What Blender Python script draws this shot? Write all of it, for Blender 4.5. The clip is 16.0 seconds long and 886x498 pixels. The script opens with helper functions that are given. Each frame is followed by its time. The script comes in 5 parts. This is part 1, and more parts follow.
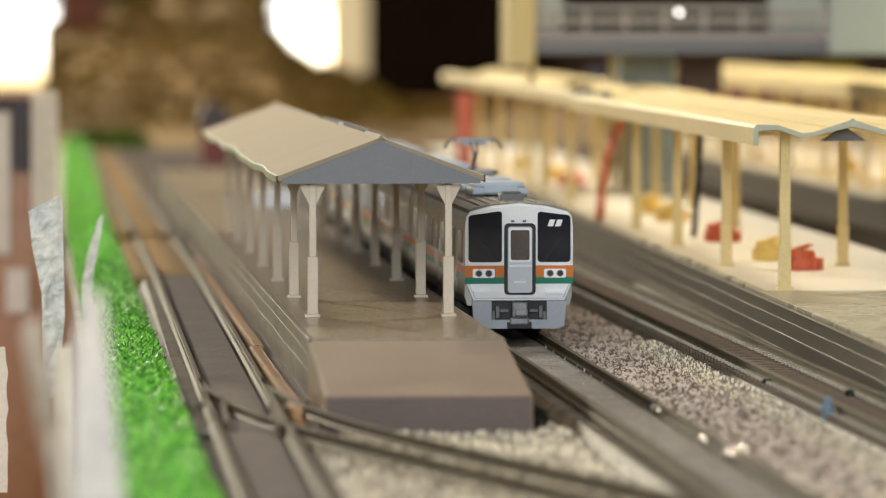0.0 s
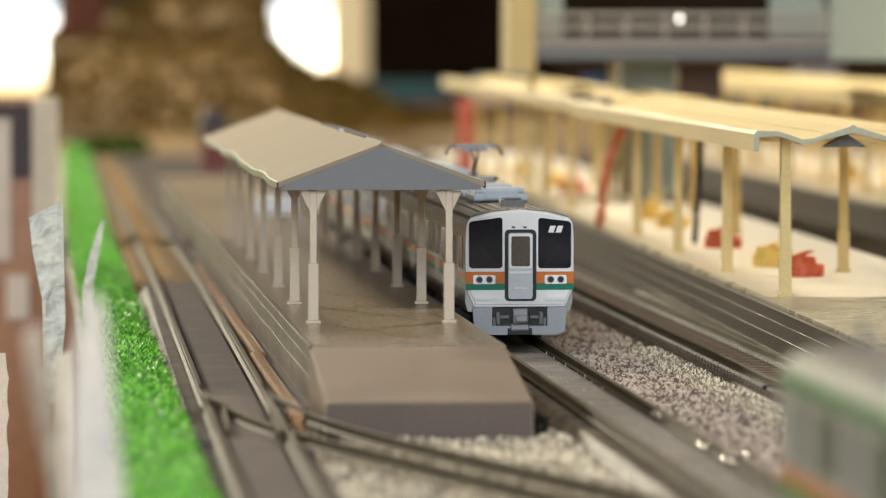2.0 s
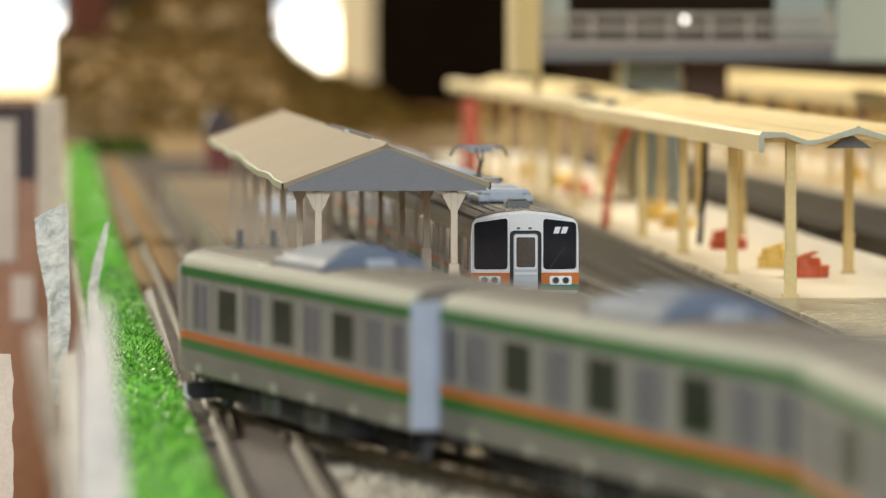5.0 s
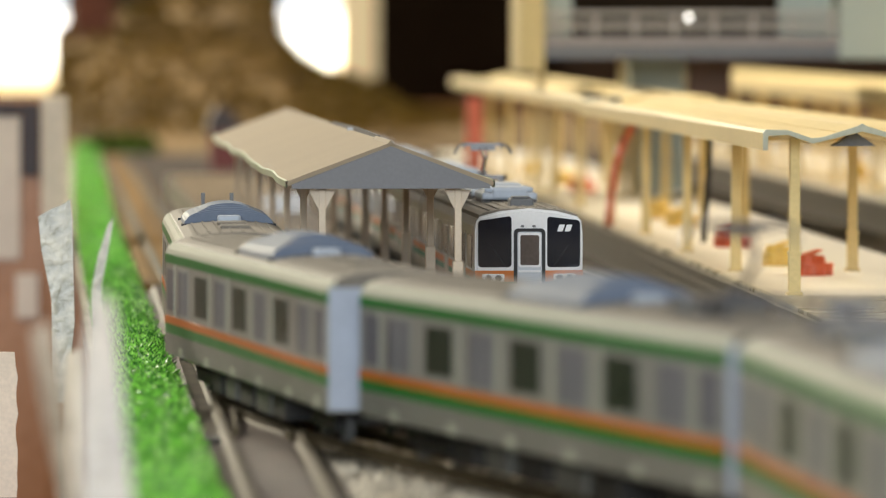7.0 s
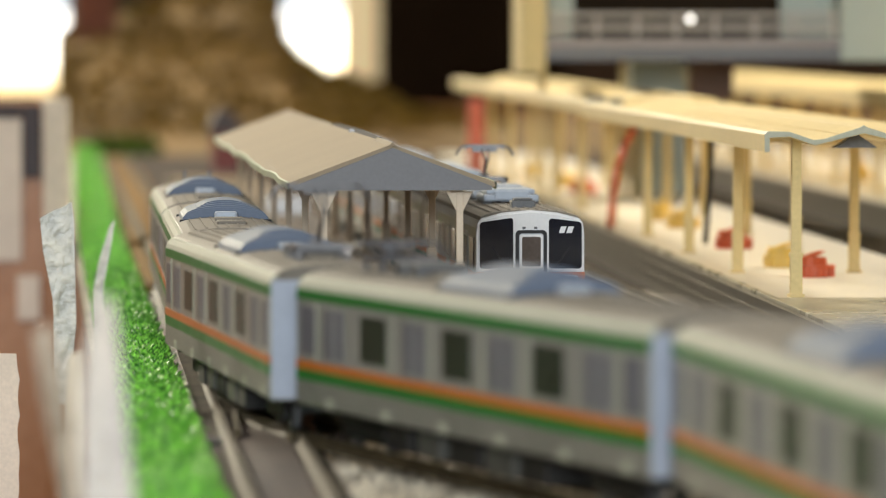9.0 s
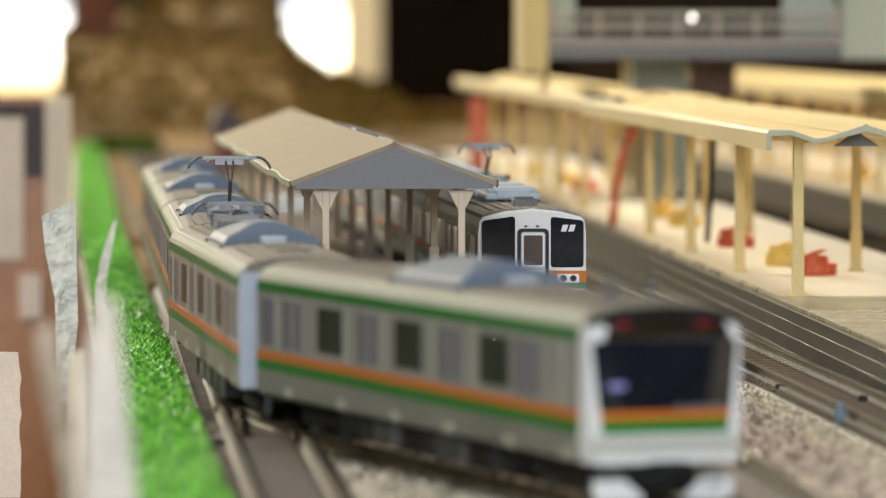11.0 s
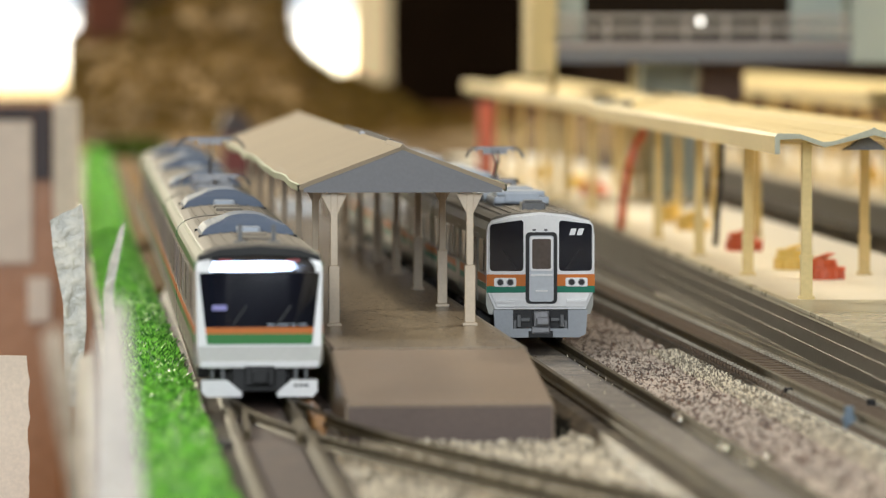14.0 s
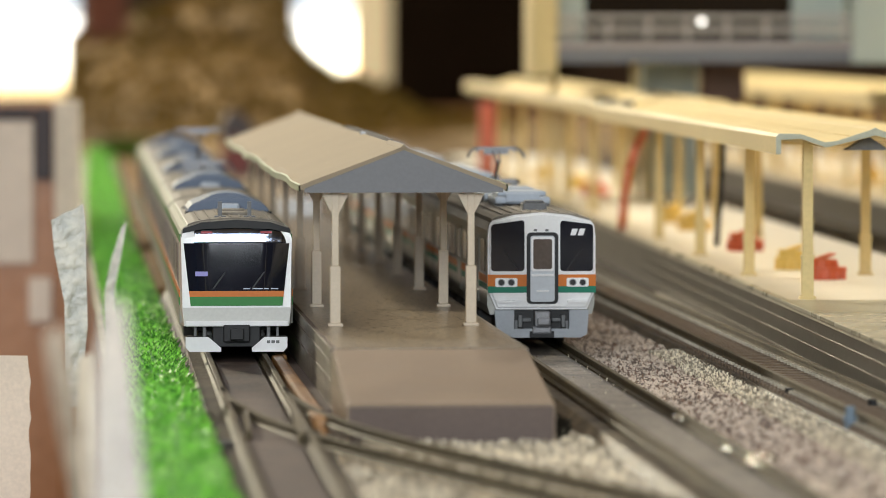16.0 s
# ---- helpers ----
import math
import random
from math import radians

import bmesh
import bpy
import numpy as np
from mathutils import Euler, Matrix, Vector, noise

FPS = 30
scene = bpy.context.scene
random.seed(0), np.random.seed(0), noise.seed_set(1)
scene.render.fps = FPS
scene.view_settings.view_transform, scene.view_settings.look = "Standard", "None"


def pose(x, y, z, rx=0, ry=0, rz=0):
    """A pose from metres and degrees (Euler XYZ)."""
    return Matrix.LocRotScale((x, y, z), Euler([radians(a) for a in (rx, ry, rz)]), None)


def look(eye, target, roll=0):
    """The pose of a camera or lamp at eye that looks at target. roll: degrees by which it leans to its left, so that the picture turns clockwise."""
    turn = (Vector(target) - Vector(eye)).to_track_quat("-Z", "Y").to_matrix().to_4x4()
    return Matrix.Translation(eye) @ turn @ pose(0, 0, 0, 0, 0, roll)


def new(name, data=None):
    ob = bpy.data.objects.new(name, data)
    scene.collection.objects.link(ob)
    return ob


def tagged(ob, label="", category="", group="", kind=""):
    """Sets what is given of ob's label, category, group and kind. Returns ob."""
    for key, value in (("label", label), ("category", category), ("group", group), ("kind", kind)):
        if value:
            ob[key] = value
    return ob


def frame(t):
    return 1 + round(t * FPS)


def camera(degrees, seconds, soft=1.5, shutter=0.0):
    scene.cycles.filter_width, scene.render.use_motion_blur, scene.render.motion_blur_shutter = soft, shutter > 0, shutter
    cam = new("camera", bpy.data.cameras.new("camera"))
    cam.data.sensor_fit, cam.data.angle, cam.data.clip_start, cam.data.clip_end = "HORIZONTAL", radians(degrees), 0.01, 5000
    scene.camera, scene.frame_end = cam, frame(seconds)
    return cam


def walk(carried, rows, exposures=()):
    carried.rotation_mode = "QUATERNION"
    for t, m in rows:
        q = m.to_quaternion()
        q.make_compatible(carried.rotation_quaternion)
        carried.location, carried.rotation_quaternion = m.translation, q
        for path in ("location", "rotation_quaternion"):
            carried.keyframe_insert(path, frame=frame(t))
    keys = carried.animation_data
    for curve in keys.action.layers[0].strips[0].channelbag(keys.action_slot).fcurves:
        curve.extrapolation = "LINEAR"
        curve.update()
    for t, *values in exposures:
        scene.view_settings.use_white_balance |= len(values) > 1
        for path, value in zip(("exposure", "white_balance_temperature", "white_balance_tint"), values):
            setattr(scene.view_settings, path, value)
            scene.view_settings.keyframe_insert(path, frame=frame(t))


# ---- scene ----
cam = camera(9.745, 16.0, soft=0.6)
cam.data.dof.use_dof = True
cam.data.dof.focus_distance = 0.905
cam.data.dof.aperture_fstop = 35.0

# ---- the camera's way: it stands on the table's edge and pans a little ----
LENS = 9200.0          # focal length over pixel pitch
TILT, YAW = 2.47, -4.57
PAN = [(0, 0, 0), (0.5, 2, 3), (1, 3, 4.5), (1.5, 2, 6.5), (2, 1, 11), (2.5, 2, 14), (3, 2.3, 14.3), (3.5, 2.3, 15.3),
       (4, 3.7, 14.3), (6.5, 17, 10.3), (7, 17, 9), (7.5, 17.6, 9.4), (8, 21, 11), (8.5, 21, 10.7), (9, 20, 12),
       (11.5, 26.3, 9), (12, 30, 9.7), (12.5, 32.3, 10.7), (13, 36.8, 11.6), (13.5, 37, 14.6), (14, 38, 15.7),
       (14.5, 38.4, 15.7), (15, 38.7, 14.7), (15.5, 39.3, 15.6), (16, 40, 16)]
walk(cam, [(t, pose(0, 0, 0.056, 90 - TILT + math.degrees(dy / LENS), 0, YAW + math.degrees(dx / LENS))) for t, dx, dy in PAN],
     exposures=[(0, 0.0), (16, 0.0)])

MM = 0.001

# ---- light: a hall with ceiling lamps, bright windows and two added fill lamps ----
world = bpy.data.worlds.new("hall")
scene.world = world
world.use_nodes = True
world.node_tree.nodes["Background"].inputs[0].default_value = (1.0, 0.95, 0.87, 1)
world.node_tree.nodes["Background"].inputs[1].default_value = 0.25


def lamp(name, at, to, watts, sx, sy, colour):
    data = bpy.data.lights.new(name, "AREA")
    data.shape, data.size, data.size_y, data.energy, data.color = "RECTANGLE", sx, sy, watts, colour
    ob = new(name, data)
    ob.matrix_world = look(at, to)
    return ob


lamp("window_and_fill_light", (-0.22, -1.42, 0.52), (0.06, 1.0, 0.2), 35, 1.05, 0.7, (0.88, 0.95, 1.0))
# added fill hanging free in the room, no window here; brightens left-facing sides
lamp("window_and_fill_light", (-0.85, -0.45, 1.30), (0.06, 0.80, 0.0), 7, 0.35, 0.35, (1.0, 0.97, 0.92))
lamp("window_and_fill_light", (-1.42, 5.06, 1.38), (0.06, 0.90, 0.0), 220, 0.34, 0.34, (1.0, 0.91, 0.70))
lamp("ceiling_and_fill_lamp", (0.1, 0.75, 1.46), (0.1, 0.9, 0.0), 1.8, 1.2, 0.3, (1.0, 0.95, 0.87))
# added warm fill below ceiling height, no fixture; brightens the right-hand platforms
lamp("ceiling_and_fill_lamp", (0.85, 1.75, 0.70), (0.16, 1.15, 0.0), 18, 0.30, 0.2, (1.0, 0.91, 0.74))
lamp("ceiling_and_fill_lamp", (0.1, 2.9, 1.46), (0.1, 2.9, 0.0), 9, 1.2, 0.3, (1.0, 0.96, 0.90))


# ---- materials ----
def mat(name, colour, rough=0.6, metal=0.0, vary=0.15, size=6.0, bump=0.0, fine=0.6, spec=0.5, coat=0.0, island=0.0, obj=0.0, second=None):
    """size, fine: the two grains in millimetres."""
    m = bpy.data.materials.new(name)
    m.use_nodes = True
    nt = m.node_tree
    b = nt.nodes["Principled BSDF"]
    b.inputs["Roughness"].default_value = rough
    b.inputs["Metallic"].default_value = metal
    b.inputs["Specular IOR Level"].default_value = spec
    b.inputs["Coat Weight"].default_value = coat
    b.inputs["Coat Roughness"].default_value = 0.08
    tc = nt.nodes.new("ShaderNodeTexCoord")
    big = nt.nodes.new("ShaderNodeTexNoise")
    big.inputs["Scale"].default_value = 1000.0 / size
    big.inputs["Detail"].default_value = 4
    small = nt.nodes.new("ShaderNodeTexNoise")
    small.inputs["Scale"].default_value = 1000.0 / fine
    small.inputs["Detail"].default_value = 3
    for n in (big, small):
        nt.links.new(tc.outputs["Object"], n.inputs["Vector"])
    mix = nt.nodes.new("ShaderNodeMath")
    mix.operation = "MULTIPLY_ADD"
    nt.links.new(small.outputs["Fac"], mix.inputs[0])
    mix.inputs[1].default_value = 0.5
    half = nt.nodes.new("ShaderNodeMath")
    half.operation = "MULTIPLY"
    nt.links.new(big.outputs["Fac"], half.inputs[0])
    half.inputs[1].default_value = 0.5
    nt.links.new(half.outputs[0], mix.inputs[2])
    last = mix
    if island or obj:
        src = nt.nodes.new("ShaderNodeNewGeometry") if island else nt.nodes.new("ShaderNodeObjectInfo")
        add = nt.nodes.new("ShaderNodeMath")
        add.operation = "MULTIPLY_ADD"
        nt.links.new(src.outputs["Random Per Island" if island else "Random"], add.inputs[0])
        add.inputs[1].default_value = island or obj
        off = nt.nodes.new("ShaderNodeMath")
        off.operation = "SUBTRACT"
        nt.links.new(mix.outputs[0], off.inputs[0])
        off.inputs[1].default_value = (island or obj) / 2
        nt.links.new(off.outputs[0], add.inputs[2])
        last = add
    ramp = nt.nodes.new("ShaderNodeValToRGB")
    lo = [max(0.0, c * (1 - vary)) for c in colour]
    hi = [min(1.0, c * (1 + vary)) for c in (second or colour)]
    ramp.color_ramp.elements[0].position, ramp.color_ramp.elements[1].position = 0.36, 0.64
    ramp.color_ramp.elements[0].color, ramp.color_ramp.elements[1].color = (*lo, 1), (*hi, 1)
    nt.links.new(last.outputs[0], ramp.inputs[0])
    nt.links.new(ramp.outputs[0], b.inputs["Base Color"])
    rr = nt.nodes.new("ShaderNodeMapRange")
    rr.inputs["To Min"].default_value, rr.inputs["To Max"].default_value = max(0.02, rough - 0.08), min(1.0, rough + 0.08)
    nt.links.new(big.outputs["Fac"], rr.inputs["Value"])
    nt.links.new(rr.outputs[0], b.inputs["Roughness"])
    if bump:
        bp = nt.nodes.new("ShaderNodeBump")
        bp.inputs["Strength"].default_value = bump
        bp.inputs["Distance"].default_value = fine * MM * 0.5
        nt.links.new(small.outputs["Fac"], bp.inputs["Height"])
        nt.links.new(bp.outputs[0], b.inputs["Normal"])
    return m


def glow(name, colour, power):
    m = bpy.data.materials.new(name)
    m.use_nodes = True
    b = m.node_tree.nodes["Principled BSDF"]
    b.inputs["Base Color"].default_value = (*colour, 1)
    b.inputs["Emission Color"].default_value = (*colour, 1)
    b.inputs["Emission Strength"].default_value = power
    return m


BALLAST = mat("ballast_sand", (0.48, 0.41, 0.33), 0.9, vary=0.4, size=9, fine=1.0, bump=0.9, second=(0.60, 0.55, 0.46))
STONE = mat("gravel_stone", (0.20, 0.15, 0.122), 0.8, vary=0.25, size=3, fine=0.5, island=0.75, second=(0.56, 0.475, 0.395))
ramp = STONE.node_tree.nodes["Color Ramp"].color_ramp
ramp.elements[0].position = 0.22
for p, c in ((0.30, (0.26, 0.15, 0.10, 1)), (0.37, (0.17, 0.145, 0.135, 1)), (0.43, (0.42, 0.34, 0.265, 1))):
    ramp.elements.new(p).color = c
GRAIN = mat("pale_grains", (0.40, 0.34, 0.245), 0.7, vary=0.3, size=3, fine=0.5, island=0.7, second=(0.70, 0.63, 0.49))
ROADBED = mat("track_bed_grey", (0.06, 0.047, 0.033), 0.6, vary=0.45, size=8, fine=0.6, bump=0.5, spec=0.12, second=(0.11, 0.088, 0.062))
TIE = mat("sleeper_brown", (0.060, 0.040, 0.027), 0.6, spec=0.2, vary=0.5, size=7, fine=0.5, bump=0.4, second=(0.135, 0.096, 0.066))
TIE_GREY = mat("sleeper_grey", (0.085, 0.068, 0.053), 0.6, spec=0.2, vary=0.45, size=9, fine=0.6, bump=0.3, second=(0.16, 0.14, 0.11))
TIE_TAN = mat("sleeper_tan", (0.20, 0.115, 0.035), 0.85, spec=0.1, vary=0.3, size=7, fine=0.6, bump=0.3)
ROADBED_L = mat("track_bed_light", (0.085, 0.066, 0.046), 0.6, vary=0.5, size=9, fine=0.7, bump=0.5, spec=0.1, second=(0.16, 0.13, 0.09))
RAIL = mat("rail_nickel", (0.085, 0.066, 0.036), 0.6, 0.1, vary=0.4, size=30, fine=3.0, spec=0.15)
RUST = mat("rusty_strip", (0.32, 0.155, 0.048), 0.4, vary=0.4, size=14, fine=1.2, bump=0.3)
PLAT = mat("platform_plastic_taupe", (0.28, 0.205, 0.135), 0.33, vary=0.13, size=18, fine=0.7, bump=0.10)
PLAT_TOP = mat("platform_speckled_top", (0.07, 0.05, 0.03), 0.3, vary=0.6, size=1.2, fine=0.45, bump=0.25, second=(0.31, 0.245, 0.165))
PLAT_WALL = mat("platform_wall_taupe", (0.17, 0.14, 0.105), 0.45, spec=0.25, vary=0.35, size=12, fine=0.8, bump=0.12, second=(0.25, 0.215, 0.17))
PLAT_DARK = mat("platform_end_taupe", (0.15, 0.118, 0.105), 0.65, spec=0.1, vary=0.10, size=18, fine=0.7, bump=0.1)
RIM = mat("eave_rim_pale", (0.44, 0.50, 0.34), 0.45, vary=0.15, size=8, fine=0.8)
ROOF = mat("roof_plastic_tan", (0.34, 0.275, 0.19), 0.8, spec=0.2, vary=0.06, size=30, fine=0.6, bump=0.08)
FASCIA = mat("fascia_grey", (0.155, 0.158, 0.17), 0.45, vary=0.06, size=20, fine=0.6, bump=0.06)
COLUMN = mat("column_plastic_beige", (0.60, 0.50, 0.375), 0.35, vary=0.07, size=12, fine=0.5, bump=0.06)
YELLOW = mat("canopy_plastic_cream", (0.72, 0.57, 0.27), 0.6, spec=0.3, vary=0.07, size=25, fine=0.8, bump=0.08)
YEDGE = mat("canopy_edge_greygreen", (0.42, 0.43, 0.33), 0.5, vary=0.08, size=20, fine=0.8)
WHITETOP = mat("platform_white_top", (0.80, 0.75, 0.64), 0.4, vary=0.08, size=30, fine=1.2, bump=0.1)
GREYTOP = mat("platform_grey_top", (0.46, 0.43, 0.33), 0.28, vary=0.2, size=20, fine=1.0, bump=0.12)
DARKWALL = mat("platform_wall_dark", (0.10, 0.09, 0.072), 0.32, vary=0.3, size=15, fine=1.0)
BOARD = mat("baseboard_paint", (0.062, 0.046, 0.036), 0.9, spec=0.1, vary=0.25, size=60, fine=4)
BENCHY = mat("bench_yellow", (0.88, 0.62, 0.16), 0.4, vary=0.08)
BENCHR = mat("bench_red", (0.62, 0.12, 0.045), 0.4, vary=0.12)
REDPOLE = mat("pole_red", (0.62, 0.13, 0.06), 0.4, vary=0.1)
BLACK = mat("black_plastic", (0.010, 0.010, 0.011), 0.45, vary=0.2, spec=0.3)
GRASS = mat("turf_green", (0.06, 0.34, 0.022), 0.5, vary=0.35, size=8, fine=0.8, spec=0.3, island=0.75, second=(0.27, 0.66, 0.085))
TURFBASE = mat("turf_base", (0.06, 0.30, 0.03), 0.8, vary=0.4, size=6, fine=0.8, bump=0.5)
EARTH = mat("hill_earth", (0.12, 0.07, 0.018), 0.95, vary=0.35, size=160, fine=14, bump=0.6, second=(0.255, 0.15, 0.042))
SCRUB = mat("dry_scrub", (0.13, 0.085, 0.016), 0.95, vary=0.25, size=60, fine=4, island=0.3, second=(0.22, 0.14, 0.03), spec=0.1)
STEEL = mat("train_stainless", (0.35, 0.35, 0.32), 0.32, 0.15, vary=0.10, size=20, fine=0.5, spec=0.5)
STEELD = mat("train_stainless_door", (0.31, 0.315, 0.295), 0.34, 0.15, vary=0.06, size=20, fine=0.5, spec=0.5)
# darker than the stainless: shade on the lower body is in this colour
LOWSIDE_SHADE = mat("train_lower_side_shade", (0.22, 0.215, 0.185), 0.5, vary=0.2, size=16, fine=0.6, spec=0.3)
TROOF = mat("train_roof_grey", (0.19, 0.17, 0.14), 0.6, spec=0.3, vary=0.12, size=20, fine=0.6)
CREAM = mat("train_roof_edge_cream", (0.43, 0.44, 0.35), 0.75, vary=0.05, spec=0.15)
TWHITE = mat("train_white", (0.84, 0.85, 0.86), 0.22, vary=0.03, coat=0.4)
TGREEN = mat("stripe_green", (0.010, 0.19, 0.022), 0.4, vary=0.06, spec=0.3)
TTEAL = mat("stripe_teal", (0.015, 0.19, 0.12), 0.45, vary=0.06, spec=0.2)
TORANGE = mat("stripe_orange", (0.60, 0.17, 0.022), 0.45, vary=0.06, spec=0.25)
GLASSD = mat("train_glass_dark", (0.008, 0.011, 0.020), 0.035, vary=0.2, coat=0.3)
GLASSG = mat("train_glass_green", (0.022, 0.036, 0.022), 0.3, vary=0.2, spec=0.3)
GLASSP = mat("door_glass_grey", (0.165, 0.165, 0.19), 0.35, vary=0.1, spec=0.3)
GEAR = mat("underfloor_gear_grey", (0.075, 0.075, 0.066), 0.5, vary=0.3, spec=0.4)
BEDFILL = mat("track_bed_purple_brown", (0.050, 0.034, 0.028), 0.55, spec=0.2, vary=0.4, size=7, fine=0.6, bump=0.35, second=(0.095, 0.068, 0.056))
BEDGREY = mat("track_bed_mottled_grey", (0.085, 0.073, 0.06), 0.45, vary=0.5, size=5, fine=0.6, bump=0.4, second=(0.20, 0.175, 0.145))
# pale because the light caught by the clips is put into the colour
CLIP = mat("rail_clip_catchlight", (0.40, 0.36, 0.28), 0.3, 0.3, vary=0.2)
UNDER = mat("underframe_dark", (0.018, 0.017, 0.016), 0.6, vary=0.3, spec=0.3)
SKIRT = mat("skirt_grey", (0.33, 0.355, 0.39), 0.35, vary=0.06)
TDOOR = mat("end_door_palegrey", (0.56, 0.60, 0.65), 0.25, vary=0.04, coat=0.3)
COUPLER = mat("coupler_metal", (0.20, 0.20, 0.21), 0.35, 0.4, vary=0.2)
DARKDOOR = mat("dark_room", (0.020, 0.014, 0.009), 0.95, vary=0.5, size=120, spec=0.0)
ACUNIT = mat("aircon_bluegrey", (0.15, 0.185, 0.25), 0.65, 0.0, spec=0.2, vary=0.06)
ACSILVER = mat("aircon_silver", (0.38, 0.43, 0.50), 0.5, 0.15, vary=0.06)
BELLOWS = mat("gangway_bluegrey", (0.36, 0.40, 0.48), 0.5, vary=0.08)
DARKGREY = mat("dark_grey_plastic", (0.12, 0.125, 0.13), 0.45, vary=0.15)
LENSM = mat("lamp_ring", (0.62, 0.63, 0.66), 0.2, 0.5, vary=0.2)
PANTO = mat("pantograph_grey", (0.20, 0.20, 0.21), 0.35, 0.5, vary=0.1)
CONC = mat("concourse_grey", (0.30, 0.265, 0.245), 0.45, vary=0.08, size=25, fine=1.0)
RAILING = mat("railing_pale", (0.46, 0.42, 0.37), 0.5, vary=0.08, size=25, fine=1.0)
PALE = mat("panel_palegreen", (0.40, 0.45, 0.39), 0.5, vary=0.06, size=30)
WOOD = mat("hall_wood", (0.24, 0.10, 0.035), 0.35, vary=0.45, size=25, fine=4)
WALLM = mat("hall_wall", (0.085, 0.055, 0.03), 0.9, vary=0.12, size=300, fine=20)
CEIL = mat("hall_ceiling", (0.16, 0.14, 0.115), 0.9, vary=0.05, size=300, fine=20)
SHEET = mat("plastic_sheet", (0.34, 0.33, 0.25), 0.3, vary=0.2, size=4, fine=2.0, bump=0.25, second=(0.52, 0.49, 0.39))
SHEETW = mat("plastic_sheet_white", (0.40, 0.32, 0.235), 0.3, vary=0.2, size=12, fine=1.5, bump=0.15, second=(0.60, 0.51, 0.40))
PAPER = mat("torn_card", (0.85, 0.72, 0.58), 0.7, vary=0.08)
WINDOWG = glow("window_daylight", (1.0, 0.95, 0.80), 5.0)


def sky_in_window(m):
    """Warm low haze, white daylight, then pale blue sky going up."""
    nt = m.node_tree
    tc, sep = nt.nodes.new("ShaderNodeTexCoord"), nt.nodes.new("ShaderNodeSeparateXYZ")
    mr, cr = nt.nodes.new("ShaderNodeMapRange"), nt.nodes.new("ShaderNodeValToRGB")
    nt.links.new(tc.outputs["Object"], sep.inputs[0])
    nt.links.new(sep.outputs["Z"], mr.inputs["Value"])
    mr.inputs["From Min"].default_value, mr.inputs["From Max"].default_value = 0.0, 0.1
    nt.links.new(mr.outputs[0], cr.inputs[0])
    e = cr.color_ramp.elements
    e[0].position, e[0].color = 0.05, (0.50, 0.38, 0.18, 1)
    e[1].position, e[1].color = 0.82, (0.10, 0.145, 0.19, 1)
    e.new(0.30).color = (1.0, 0.93, 0.74, 1)
    e.new(0.62).color = (1.0, 0.97, 0.90, 1)
    nt.links.new(cr.outputs[0], m.node_tree.nodes["Principled BSDF"].inputs["Emission Color"])


sky_in_window(WINDOWG)
LIGHTW = glow("lamp_white", (1.0, 0.97, 0.9), 5.0)
HUTM = mat("hut_and_shadow_dark", (0.06, 0.045, 0.045), 0.6, vary=0.2)
HUTBROWN = mat("box_brown", (0.13, 0.07, 0.045), 0.6, vary=0.2)
HUTR = mat("hut_red", (0.16, 0.035, 0.03), 0.6, vary=0.2)


# ---- mesh helpers, in millimetres ----
def box(bm, x0, x1, y0, y1, z0, z1, bevel=0.0):
    vs = [bm.verts.new((x, y, z)) for z in (z0, z1) for y in (y0, y1) for x in (x0, x1)]
    fs = [bm.faces.new([vs[i] for i in q]) for q in ((0, 2, 3, 1), (4, 5, 7, 6), (0, 1, 5, 4), (2, 6, 7, 3), (0, 4, 6, 2), (1, 3, 7, 5))]
    if bevel:
        es = {e for f in fs for e in f.edges}
        bmesh.ops.bevel(bm, geom=list(es), offset=bevel, segments=2, affect="EDGES", profile=0.6)
    return bm


def boxes(*rows, bevel=0.0):
    bm = bmesh.new()
    for r in rows:
        box(bm, *r, bevel=bevel)
    return bm


def prism(profile, y0, y1, bm=None):
    """A closed outline of (x, z) pulled along y."""
    bm = bm or bmesh.new()
    a = [bm.verts.new((x, y0, z)) for x, z in profile]
    b = [bm.verts.new((x, y1, z)) for x, z in profile]
    n = len(profile)
    bm.faces.new(a)
    bm.faces.new(list(reversed(b)))
    for i in range(n):
        bm.faces.new((a[i], b[i], b[(i + 1) % n], a[(i + 1) % n]))
    bmesh.ops.recalc_face_normals(bm, faces=bm.faces)
    return bm


def tube(bm, p, q, r, n=8, r2=None):
    p, q = Vector(p), Vector(q)
    m = (q - p).to_track_quat("Z", "Y").to_matrix()
    r2 = r if r2 is None else r2
    ring = [[bm.verts.new(c + m @ Vector((math.cos(2 * math.pi * i / n) * k, math.sin(2 * math.pi * i / n) * k, 0))) for i in range(n)]
            for c, k in ((p, r), (q, r2))]
    for i in range(n):
        bm.faces.new((ring[0][i], ring[0][(i + 1) % n], ring[1][(i + 1) % n], ring[1][i]))
    bm.faces.new(list(reversed(ring[0])))
    bm.faces.new(ring[1])
    return bm


def to_mesh(name, bm, material, smooth=False):
    me = bpy.data.meshes.new(name)
    bmesh.ops.scale(bm, vec=(MM, MM, MM), verts=bm.verts)
    bm.to_mesh(me)
    bm.free()
    me.materials.append(material)
    if smooth:
        for p in me.polygons:
            p.use_smooth = True
    return me


def part(name, bm, material, parent, label="", smooth=False):
    me = bm if isinstance(bm, bpy.types.Mesh) else to_mesh(name, bm, material, smooth)
    ob = new(name, me)
    ob.parent = parent
    if label:
        tagged(ob, label)
    return ob


def at(ob, x=0, y=0, z=0, rx=0, ry=0, rz=0):
    ob.matrix_basis = pose(x * MM, y * MM, z * MM, rx, ry, rz)
    return ob


